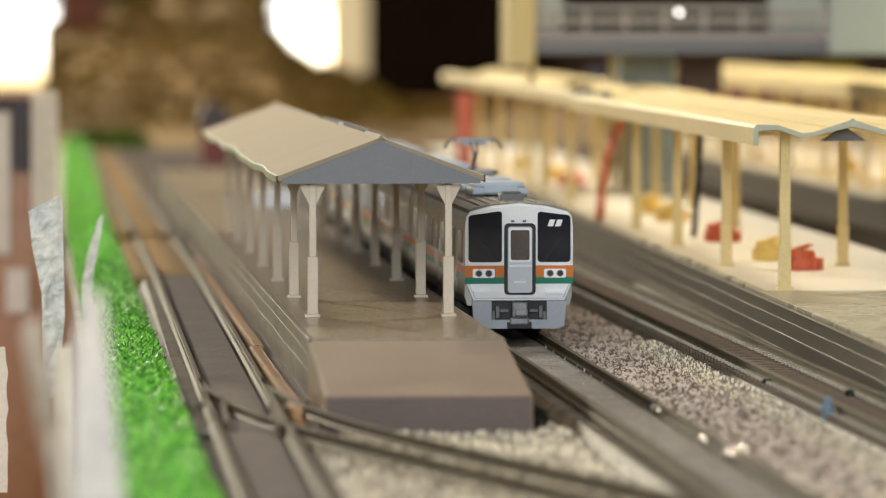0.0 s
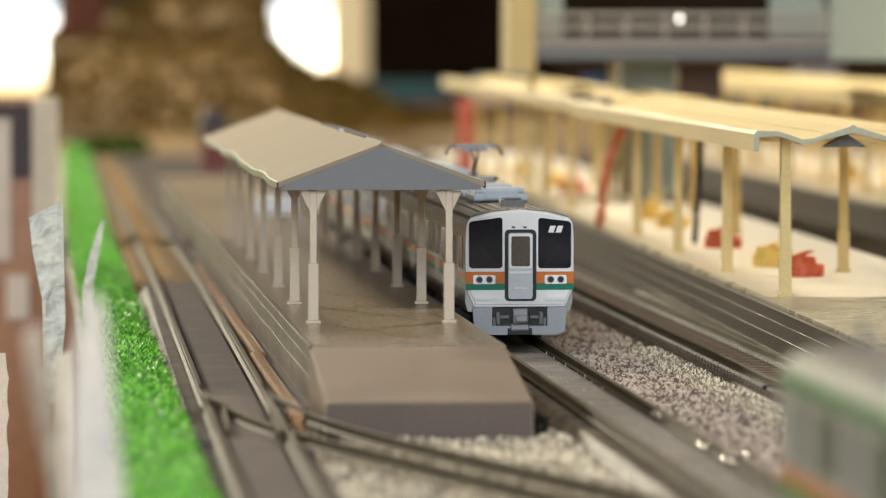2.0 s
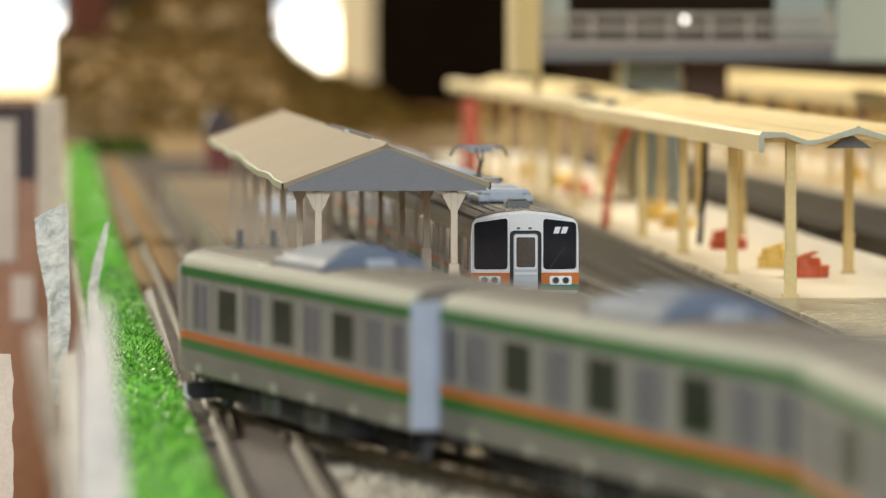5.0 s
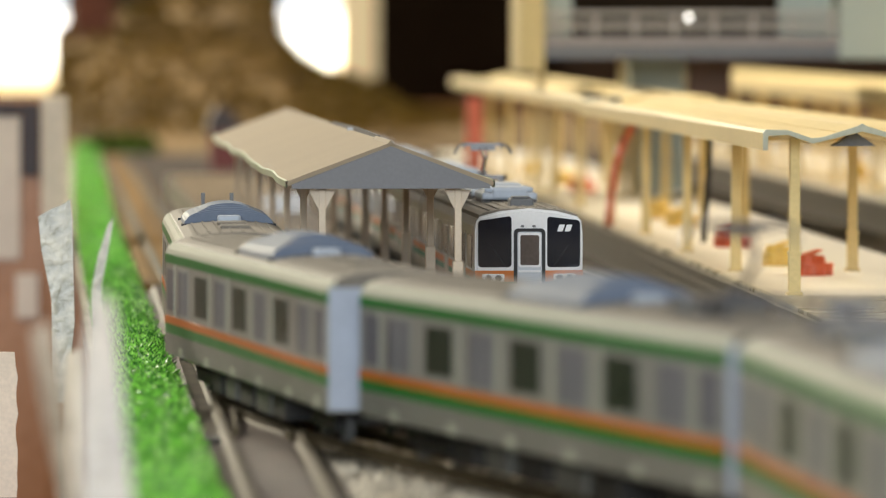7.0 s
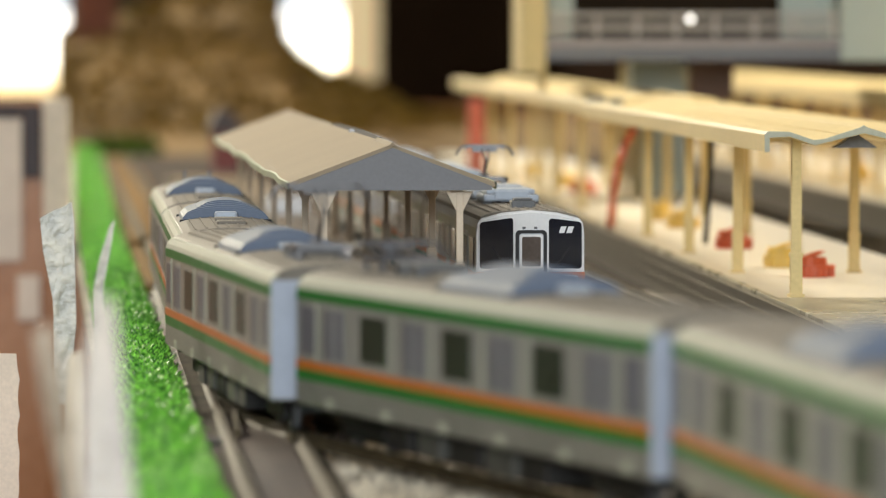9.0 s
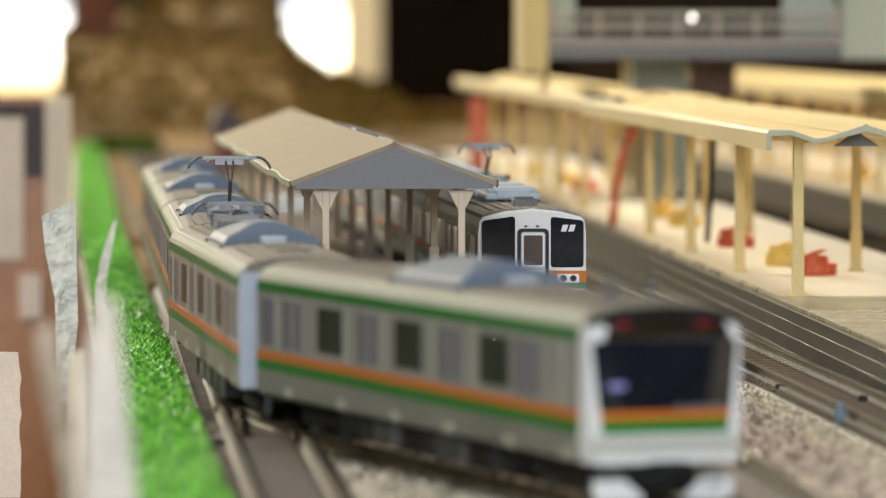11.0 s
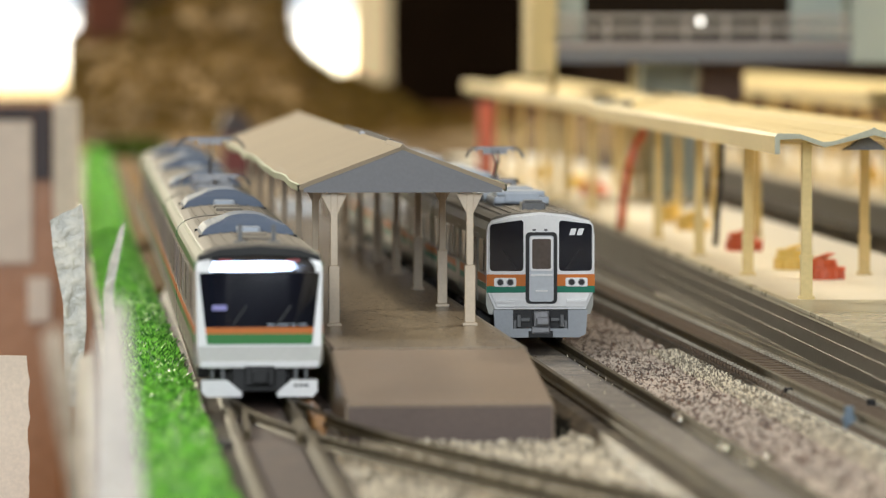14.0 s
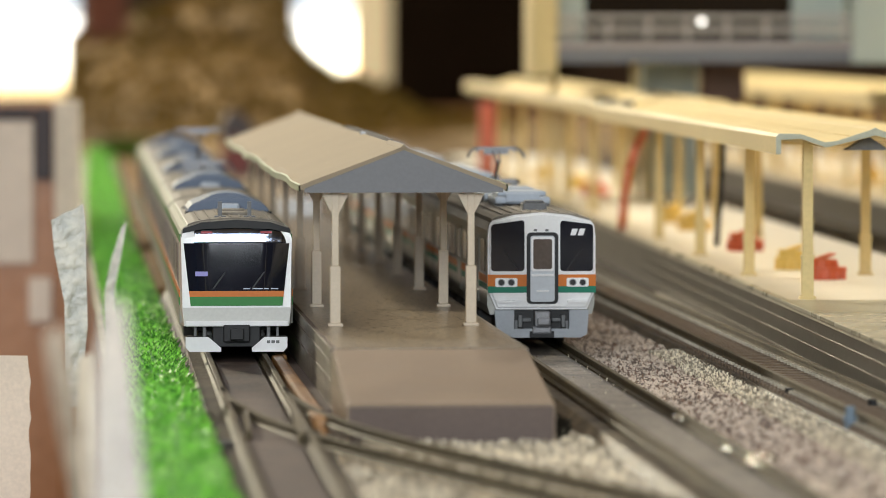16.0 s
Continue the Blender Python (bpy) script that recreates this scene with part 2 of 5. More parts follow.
def thing(name, label, category, group="", kind="", x=0, y=0, z=0, rz=0):
    return tagged(at(new(name), x, y, z, 0, 0, rz), label, category, group, kind)


def solid(name, bm, material, label, category, group="", kind="", smooth=False):
    return tagged(new(name, to_mesh(name, bm, material, smooth)), label, category, group, kind)


# ---- the hall and the table ----
def hall():
    solid("floor", boxes((-3000, 3000, -1500, 5200, -960, -900)), WOOD, "brown wooden hall floor", "floor", kind="structure")
    solid("ceiling", boxes((-3000, 3000, -1500, 5200, 1500, 1560)), CEIL, "plain light ceiling of the hall", "ceiling", kind="structure")
    solid("wall_south", boxes((-3000, 3000, -1560, -1500, -900, 1500)), WALLM, "plain beige hall wall", "wall", kind="structure")
    solid("wall_west", boxes((-3060, -3000, -1500, 5200, -900, 1500)), WALLM, "plain beige hall wall", "wall", kind="structure")
    solid("wall_east", boxes((3000, 3060, -1500, 5200, -900, 1500)), WALLM, "plain beige hall wall", "wall", kind="structure")
    solid("wall_north", boxes((-3000, 3000, 5200, 5260, -900, 1500)), WALLM, "plain brown hall wall behind the layout", "wall", kind="structure")


hall()


# ---- ground ----
def ground():
    bm = bmesh.new()
    nx, ny = 60, 150
    x0, x1, y0, y1 = 9.6, 1100.0, 380.0, 3500.0
    rows = []
    for j in range(ny + 1):
        v = j / ny
        y = y0 + (y1 - y0) * v ** 1.6
        row = []
        for i in range(nx + 1):
            x = x0 + (x1 - x0) * (i / nx) ** 1.7
            z = -4.0 + 0.5 * noise.noise((x * 0.08, y * 0.05, 0))
            row.append(bm.verts.new((x, y, z)))
        rows.append(row)
    for j in range(ny):
        for i in range(nx):
            bm.faces.new((rows[j][i], rows[j][i + 1], rows[j + 1][i + 1], rows[j + 1][i]))
    solid("ground", bm, BALLAST, "beige sand and fine gravel ground of a model railway layout", "ground", kind="structure", smooth=True)
    solid("table", boxes((9.0, 1100, 370, 4200, -60, -5.2), (40, 100, 420, 480, -900, -60), (1000, 1060, 420, 480, -900, -60),
                         (40, 100, 4100, 4160, -900, -60), (1000, 1060, 4100, 4160, -900, -60)), WOOD, "brown wooden layout table", "table", kind="structure")
    solid("baseboard", boxes((24, 330, 1195, 2520, -4.6, -3.5), bevel=0.2), BOARD, "grey-brown painted baseboard beyond the platform", "ground", kind="structure")



ground()

# ---- tracks ----
T1, T2, T3, LEAN = 88.2, 31.9, 124.5, 0.0058
R15, A15, Y0 = 483.0, radians(15.3), 825.0
ARC = R15 * A15
MID = (T1 - T2 - 2 * R15 * (1 - math.cos(A15))) / math.sin(A15)


def crossover(s):
    """Centre of the line and its turn, s millimetres beyond the point where the straight platform line begins."""
    if s >= 0:
        return T2 + LEAN * s, Y0 + s, -LEAN
    q = -s
    x1, y1 = T2 + R15 * (1 - math.cos(A15)), Y0 - R15 * math.sin(A15)
    if q < ARC:
        return T2 + R15 * (1 - math.cos(q / R15)), Y0 - R15 * math.sin(q / R15), q / R15
    if q < ARC + MID:
        return x1 + (q - ARC) * math.sin(A15), y1 - (q - ARC) * math.cos(A15), A15
    x2, y2 = x1 + MID * math.sin(A15), y1 - MID * math.cos(A15)
    if q < 2 * ARC + MID:
        b = A15 - (q - ARC - MID) / R15
        return x2 + R15 * (math.cos(b) - math.cos(A15)), y2 - R15 * (math.sin(A15) - math.sin(b)), b
    return T1, y2 - R15 * math.sin(A15) - (q - 2 * ARC - MID), 0.0


def sweep(profile, way, bm=None):
    """An outline of (offset, z) pulled along a row of (x, y, turn)."""
    bm = bm or bmesh.new()
    rings = [[bm.verts.new((x + o * math.cos(a), y + o * math.sin(a), z)) for o, z in profile] for x, y, a in way]
    n = len(profile)
    for r, s in zip(rings, rings[1:]):
        for i in range(n):
            bm.faces.new((r[i], s[i], s[(i + 1) % n], r[(i + 1) % n]))
    bm.faces.new(rings[0])
    bm.faces.new(list(reversed(rings[-1])))
    bmesh.ops.recalc_face_normals(bm, faces=bm.faces)
    return bm


RAILP = [(-0.75, -1.7), (-0.75, -1.45), (-0.25, -1.2), (-0.25, -0.6), (-0.45, -0.45), (-0.45, -0.05), (-0.35, 0), (0.35, 0), (0.45, -0.05),
         (0.45, -0.45), (0.25, -0.6), (0.25, -1.2), (0.75, -1.45), (0.75, -1.7)]


def track(label, way, tie_mat, bed_mat, ties=True, bed=True, low=-4.4, fill=None, clips=False):
    root = thing("track", label, "track", kind="structure")
    if bed:
        part("roadbed", sweep([(-9.2, low), (-7.6, -2.3), (7.6, -2.3), (9.2, low)], way), bed_mat, root)
    for o in (-4.95, 4.95):
        part("rail", sweep([(o + p, z) for p, z in RAILP], way), RAIL, root)
    if fill:
        for a, b in ((-3.9, 3.9),):
            part("bed_infill", sweep([(a, -2.4), (a, -1.75), (a + 0.3, -1.45), (b - 0.3, -1.45), (b, -1.75), (b, -2.4)], way), fill, root, "smooth infill of the track bed")
    if clips:
        (xa, ya, _), (xb, yb, _) = way[0], way[-1]
        bm = bmesh.new()
        for k in range(int((yb - ya) / 4.2)):
            y = ya + 4.2 * k
            x = xa + (xb - xa) * (y - ya) / (yb - ya)
            for o in (-6.0, 3.9):
                box(bm, x + o - 0.3, x + o + 0.3, y - 0.4, y + 0.4, -1.75, -1.2)
        tagged(part("rail_clips", bm, CLIP, root, "small rail clips in rows, caught light put in as pale colour"), kind="stuff")
    if ties:
        me = to_mesh("sleeper", boxes((-7.0, 7.0, -0.95, 0.95, -2.6, -1.7), bevel=0.12), tie_mat)
        acc = 0.0
        for (x, y, a), (x2, y2, a2) in zip(way, way[1:]):
            d = math.hypot(x2 - x, y2 - y)
            while acc < d:
                k = acc / d
                at(part("sleeper", me, tie_mat, root), x + (x2 - x) * k, y + (y2 - y) * k, 0, 0, 0, math.degrees(a + (a2 - a) * k))
                acc += 4.2
            acc -= d
    return root


def straight(x, y0, y1, lean=0.0):
    return [(x, y0, 0.0), (x + lean * (y1 - y0), y1, 0.0)]


track("grey-brown model track beside the platform", straight(T1, 420, 1500), TIE_GREY, ROADBED_L, ties=False, fill=BEDGREY)
track("grey model track along the white platform", straight(T3, 520, 1750), TIE, ROADBED, clips=True)
track("dark brown model track on the far side of the platform", [(T2, 825, 0.0), (T2 + LEAN * 365, 1190, 0.0)], TIE, ROADBED, ties=False, fill=BEDFILL)
solid("tan_bed", sweep([(-11.0, -4.4), (-9.6, -2.0), (4.6, -1.6), (6.4, -4.4)], [(T2 + LEAN * 365, 1190, 0.0), (T2 + LEAN * 365 + 3.5, 2150, 0.0)]), TIE_TAN,
      "ochre brown earth bed around the far track", "ground", kind="structure")
track("brown model track leading to the hill", straight(T2 + LEAN * 365, 1190, 2400), TIE_TAN, TIE_TAN, ties=False, fill=TIE_TAN)
track("dark brown model track running towards the table edge", [(29.6, 430, 0.0), (T2, 825, 0.0)], TIE, ROADBED, ties=False, fill=BEDFILL)
track("curved crossover track between two lines", [crossover(-s) for s in range(2, 352, 6)], TIE, ROADBED, ties=False, bed=False)


# ---- gravel ----
def gravel(name, label, count, x0, x1, y0, y1, size, seed, z=-3.6, material=None):
    rnd = random.Random(seed)
    v, f = [], []
    base = [(1, 0, 0), (-1, 0, 0), (0, 1, 0), (0, -1, 0), (0, 0, 1), (0, 0, -1)]
    tri = [(0, 2, 4), (2, 1, 4), (1, 3, 4), (3, 0, 4), (2, 0, 5), (1, 2, 5), (3, 1, 5), (0, 3, 5)]
    for _ in range(count):
        x, y = rnd.uniform(x0, x1), rnd.uniform(y0, y1)
        r = size * rnd.uniform(0.4, 1.45) ** 1.3
        e = Euler((rnd.random() * 6, rnd.random() * 6, rnd.random() * 6)).to_matrix()
        n = len(v)
        for b in base:
            p = e @ (Vector(b) * r * rnd.uniform(0.7, 1.15))
            v.append(((x + p.x) * MM, (y + p.y) * MM, (z + p.z + rnd.uniform(-0.2, 0.5)) * MM))
        f += [(n + a, n + b, n + c) for a, b, c in tri]
    me = bpy.data.meshes.new(name)
    me.from_pydata(v, [], f)
    me.materials.append(material or STONE)
    return tagged(new(name, me), label, "gravel", kind="stuff")


gravel("gravel", "coarse grey and brown gravel between the tracks", 16500, 98.2, 115.6, 690, 1110, 0.44, 1, -3.85)
gravel("gravel", "fine beige gravel before the platform end", 5200, 40, 79, 560, 765, 0.36, 2, material=GRAIN)
gravel("gravel", "loose gravel beside the near track", 1500, 97, 118, 480, 720, 0.5, 3)


gravel("gravel", "fine pale grains spilt between the rails", 260, 83.6, 92.6, 560, 925, 0.15, 4, -1.75, GRAIN)
gravel("gravel", "fine cream grains along the foot of the outer track", 4200, 110.5, 117.8, 640, 960, 0.22, 6, -3.0, GRAIN)
gravel("gravel", "fine pale grains along the near track's edge", 1200, 95.6, 99.5, 560, 900, 0.2, 7, -3.8, GRAIN)


# ---- turf strip ----
def turf_shift(y):
    return 0.0 if y < 1500 else 0.006 * (y - 1500)


def turf():
    bm = bmesh.new()
    prof = [(11.2, -4.4), (11.6, -1.5), (13.5, 0.4), (17, 1.0), (20.5, 0.2), (22.0, -1.5), (22.6, -4.4)]
    way = []
    for i in range(120):
        y = 430 + 2350 * i / 119
        way.append((turf_shift(y) + 0.5 * noise.noise((y * 0.02, 3, 0)), y, 0.0))
    sweep(prof, way, bm)
    solid("turf_strip", bm, TURFBASE, "bright green turf strip along the track", "grass", kind="stuff", smooth=True)
    rnd = random.Random(5)
    v, f = [], []
    for _ in range(42000):
        y = 430 + 2350 * rnd.random() ** 1.5
        x = rnd.uniform(10.8, 22.9)
        k = 1 - ((x - 17) / 6.4) ** 2
        x += turf_shift(y)
        z = -1.8 + 2.6 * max(0, k) ** 0.6
        h, w, a = rnd.uniform(0.4, 1.3), rnd.uniform(0.15, 0.36), rnd.random() * 6.28
        dx, dy, lx, ly = math.cos(a) * w, math.sin(a) * w, rnd.uniform(-1, 1) * h, rnd.uniform(-1, 1) * h
        n = len(v)
        v += [((x - dx) * MM, (y - dy) * MM, z * MM), ((x + dx) * MM, (y + dy) * MM, z * MM), ((x + lx) * MM, (y + ly) * MM, (z + h * 0.8) * MM)]
        f.append((n, n + 1, n + 2))
    me = bpy.data.meshes.new("turf_fibres")
    me.from_pydata(v, [], f)
    me.materials.append(GRASS)
    tagged(new("turf_fibres", me), "glossy bright green turf fibres", "grass", kind="stuff")


turf()


# ---- the taupe platform with its gabled canopy ----
def platform():
    root = thing("platform", "taupe plastic model platform with a ramped end", "platform", kind="structure")
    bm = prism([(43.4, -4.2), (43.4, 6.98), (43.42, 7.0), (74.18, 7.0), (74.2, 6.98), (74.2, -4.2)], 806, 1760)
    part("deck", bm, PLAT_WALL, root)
    part("deck_surface", boxes((44.3, 73.3, 806.4, 1758, 6.9, 7.12)), PLAT_TOP, root, "speckled brown walking surface")
    bm = bmesh.new()
    a = [bm.verts.new(p) for p in ((43.4, 806, -4.2), (74.2, 806, -4.2), (74.2, 806, 7.0), (43.4, 806, 7.0))]
    b = [bm.verts.new(p) for p in ((43.0, 755, -4.2), (73.6, 755, -4.2), (73.6, 755, 2.0), (43.0, 755, 2.0))]
    for q in ((0, 1, 2, 3),):
        bm.faces.new([a[i] for i in q])
        bm.faces.new([b[i] for i in reversed(q)])
    for i in range(4):
        bm.faces.new((a[i], b[i], b[(i + 1) % 4], a[(i + 1) % 4]))
    bmesh.ops.recalc_face_normals(bm, faces=bm.faces)
    bmesh.ops.bevel(bm, geom=list(bm.edges), offset=0.4, segments=2, affect="EDGES")
    part("ramp", bm, PLAT, root)
    # thin plate over the ramp's own end, its shade put into the colour
    part("end_face", boxes((43.3, 73.3, 754.6, 755.1, -4.2, 1.7), bevel=0.15), PLAT_DARK, root, "vertical end face, shade put in as darker taupe")
    part("kerb_line", boxes((43.6, 44.1, 806.4, 1758, 6.95, 7.16), bevel=0.05), PLAT_DARK, root, "thin pale kerb line")
    for z, k in ((5.0, 0.5), (2.2, 1.1)):
        way = [(43.36 + 0.05 * math.sin(i * 0.9), 806 + 8 * i, 0.0) for i in range(118)]
        bm = sweep([(-0.05, z), (0.12, z - 0.12), (0.12, z + 0.12)], way)
        for v in bm.verts:
            v.co.z += 0.35 * noise.noise((v.co.y * 0.02, k, 0))
        part("side_moulding", bm, PLAT_DARK, root, "thin wavy moulding line")
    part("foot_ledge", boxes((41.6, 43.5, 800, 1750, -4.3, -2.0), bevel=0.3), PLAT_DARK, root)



platform()


def canopy():
    root = thing("platform_canopy", "tan gabled plastic platform canopy on beige columns", "canopy", x=0, y=0, z=0)
    cx = 58.9
    for side in (-1, 1):
        bm = bmesh.new()
        rings = []
        for i in range(76):
            y = 867 + 373 * i / 75
            w = 0.32 * math.sin(i * 0.3 + side) * math.sin(i * 0.11) + 0.06 * math.sin(i * 0.9)
            e = 17.2 + 0.3 * math.sin(i * 0.31)
            rings.append([bm.verts.new((side * px, y, pz)) for px, pz in ((e, 29.9 + w), (e + 0.15, 30.4 + w), (e - 0.1, 30.8 + w), (16.0, 31.25), (0, 37.2), (0, 36.2), (9, 32.9), (e - 0.9, 30.0 + w))])
        for a, b in zip(rings, rings[1:]):
            for k in range(8):
                bm.faces.new((a[k], b[k], b[(k + 1) % 8], a[(k + 1) % 8]))
        bm.faces.new(rings[0])
        bm.faces.new(list(reversed(rings[-1])))
        bmesh.ops.recalc_face_normals(bm, faces=bm.faces)
        at(part("roof_slope", bm, ROOF, root), cx)
        bm = bmesh.new()
        rings = []
        for i in range(76):
            y = 867.2 + 372.6 * i / 75
            w = 0.32 * math.sin(i * 0.3 + side) * math.sin(i * 0.11) + 0.06 * math.sin(i * 0.9)
            e = 17.2 + 0.3 * math.sin(i * 0.31)
            rings.append([bm.verts.new((side * px, y, pz)) for px, pz in ((e + 0.1, 29.6 + w), (e + 0.35, 29.7 + w), (e + 0.35, 30.75 + w), (e + 0.05, 30.9 + w))])
        for a, b in zip(rings, rings[1:]):
            for k in range(4):
                bm.faces.new((a[k], b[k], b[(k + 1) % 4], a[(k + 1) % 4]))
        bmesh.ops.recalc_face_normals(bm, faces=bm.faces)
        at(part("eave_rim", bm, RIM, root, "pale greenish wavy eave rim"), cx)
    at(part("ridge_cap", prism([(-0.7, 36.9), (0, 37.6), (0.7, 36.9)], 866.4, 905), ROOF, root), cx)
    at(part("ridge_cap", prism([(-0.6, 36.9), (0, 37.5), (0.6, 36.9)], 1045, 1241), ROOF, root), cx)
    bm = bmesh.new()
    way = [(0.5 + 0.9 * math.sin(k / 14 * math.pi), 905 + 10 * k, 0.0) for k in range(15)]
    sweep([(-0.22, 36.4), (-0.22, 37.6), (0.22, 37.6), (0.22, 36.4)], way, bm)
    at(part("lifted_ridge_strip", bm, DARKGREY, root, "dark lifted ridge strip"), cx)
    # pale block set on the ridge where a glint shows
    at(part("ridge_glint", boxes((-0.5, 0.5, 979, 983, 37.0, 37.6), bevel=0.2), TDOOR, root, "small pale block for a white glint on the ridge"), cx)
    for y in (865.6, 1240.2):
        at(part("gable_fascia", prism([(-16.6, 29.5), (16.6, 29.5), (16.6, 30.2), (0, 36.6), (-16.6, 30.2)], y, y + 1.2), FASCIA, root, "flat grey gable board"), cx)
    for s in (-1, 1):
        at(part("eave_beam", boxes((s * 11.2 - 0.7, s * 11.2 + 0.7, 868, 1238, 29.0, 31.2)), COLUMN, root), cx)
    shaft = boxes((-0.58, 0.58, -0.8, 0.8, 17.2, 29.4), bevel=0.12)
    sleeve = boxes((-0.88, 0.88, -1.0, 1.0, 7.6, 17.2), bevel=0.15)
    foot = boxes((-1.25, 1.25, -1.4, 1.4, 7.1, 7.6), bevel=0.12)
    gusset = prism([(-2.2, 29.2), (2.2, 29.2), (0.55, 25.9), (-0.55, 25.9)], -0.45, 0.45)
    meshes = [(n, to_mesh(n, b, COLUMN)) for n, b in (("column_shaft", shaft), ("column_sleeve", sleeve), ("column_foot", foot), ("column_gusset", gusset))]
    for i in range(7):
        for s in (-1, 1):
            col = part("column", meshes[0][1], COLUMN, root)
            at(col, cx + s * 11.4, 868.5 + i * 61.4)
            for n, me in meshes[1:]:
                part(n, me, COLUMN, col)


canopy()
part_strip = solid("rusty_rod", boxes((39.3, 41.4, 911.5, 1260, -4.3, -0.3), (38.6, 40.7, 764, 910.6, -4.3, -0.3), bevel=0.5), RUST,
                   "rusty orange-brown rod lying beside the platform", "rod")


# ---- trains ----
def arc_roof(half, z0, z1, n=8):
    return [(half * math.cos(math.pi * i / n), z0 + (z1 - z0) * math.sin(math.pi * i / n) ** 0.8) for i in range(n + 1)]


def bogie(root, y, scale=1.0):
    b = at(part("bogie", boxes((-6.6, -5.6, -8.5, 8.5, 1.4, 3.4), (5.6, 6.6, -8.5, 8.5, 1.4, 3.4), (-5.6, 5.6, -2, 2, 2.0, 4.2), bevel=0.25), UNDER, root), 0, y)
    for yy in (-7, 7):
        bm = bmesh.new()
        for s in (-1, 1):
            tube(bm, (s * 4.1, yy, 2.85), (s * 5.2, yy, 2.85), 2.85, 18)
        tube(bm, (-4.1, yy, 2.85), (4.1, yy, 2.85), 0.6, 8)
        part("wheelset", bm, DARKGREY, b)


def pantograph(root, y, z, up=True, wide=1.0, reach=7.0):
    p = at(part("pantograph", boxes((-4.2, 4.2, -4, -3.3, 0.6, 1.2), (-4.2, 4.2, 3.3, 4, 0.6, 1.2), (-4.2, -3.5, -4, 4, 0.6, 1.2), (3.5, 4.2, -4, 4, 0.6, 1.2),
                                       (-3.9, -3.2, -3.6, -3, -0.9, 0.6), (3.2, 3.9, -3.6, -3, -0.9, 0.6), (-3.9, -3.2, 3, 3.6, -0.9, 0.6), (3.2, 3.9, 3, 3.6, -0.9, 0.6)), PANTO, root, "grey roof pantograph"), 0, y, z)
    h = reach if up else 2.6
    bm = bmesh.new()
    tube(bm, (0, 3.0, 1.1), (0, -4.0, 1.1 + h * 0.52), 0.34, 8)
    for s in (-1, 1):
        tube(bm, (s * 0.3, -4.0, 1.1 + h * 0.52), (s * 0.7, 1.5, h), 0.2, 8)
    box(bm, -0.9, 0.9, 2.4, 3.6, 0.6, 2.0)
    part("arm", bm, PANTO, p)
    bm = boxes((-3.7 * wide, 3.7 * wide, 0.5, 1.1, h, h + 0.6), (-3.7 * wide, 3.7 * wide, 1.9, 2.5, h, h + 0.6), (-3.9, -3.5, 0.5, 2.5, h - 0.4, h + 0.3), (3.5, 3.9, 0.5, 2.5, h - 0.4, h + 0.3),
               (-2.4, 2.4, 0.8, 2.2, h - 0.9, h))
    for s in (-1, 1):
        pts = [(s * 3.6 * wide, h + 0.4), (s * 4.5 * wide, h + 0.2), (s * 5.2 * wide, h - 0.5), (s * 5.7 * wide, h - 1.6)]
        for (a, za), (b, zb) in zip(pts, pts[1:]):
            tube(bm, (a, 1.5, za), (b, 1.5, zb), 0.28, 6)
    part("collector_head", bm, PANTO, p)
    return p


def side_slab(x, y0, y1, z0, z1, proud=0.06, s=-1):
    a, b = (x - proud, x + 0.25) if s < 0 else (x - 0.25, x + proud)
    return (a, b, y0, y1, z0, z1)


HW = 9.83
PITCH, CAR = 135.1, 129.0
DOORS = (-48.5, -16.2, 16.2, 48.5)


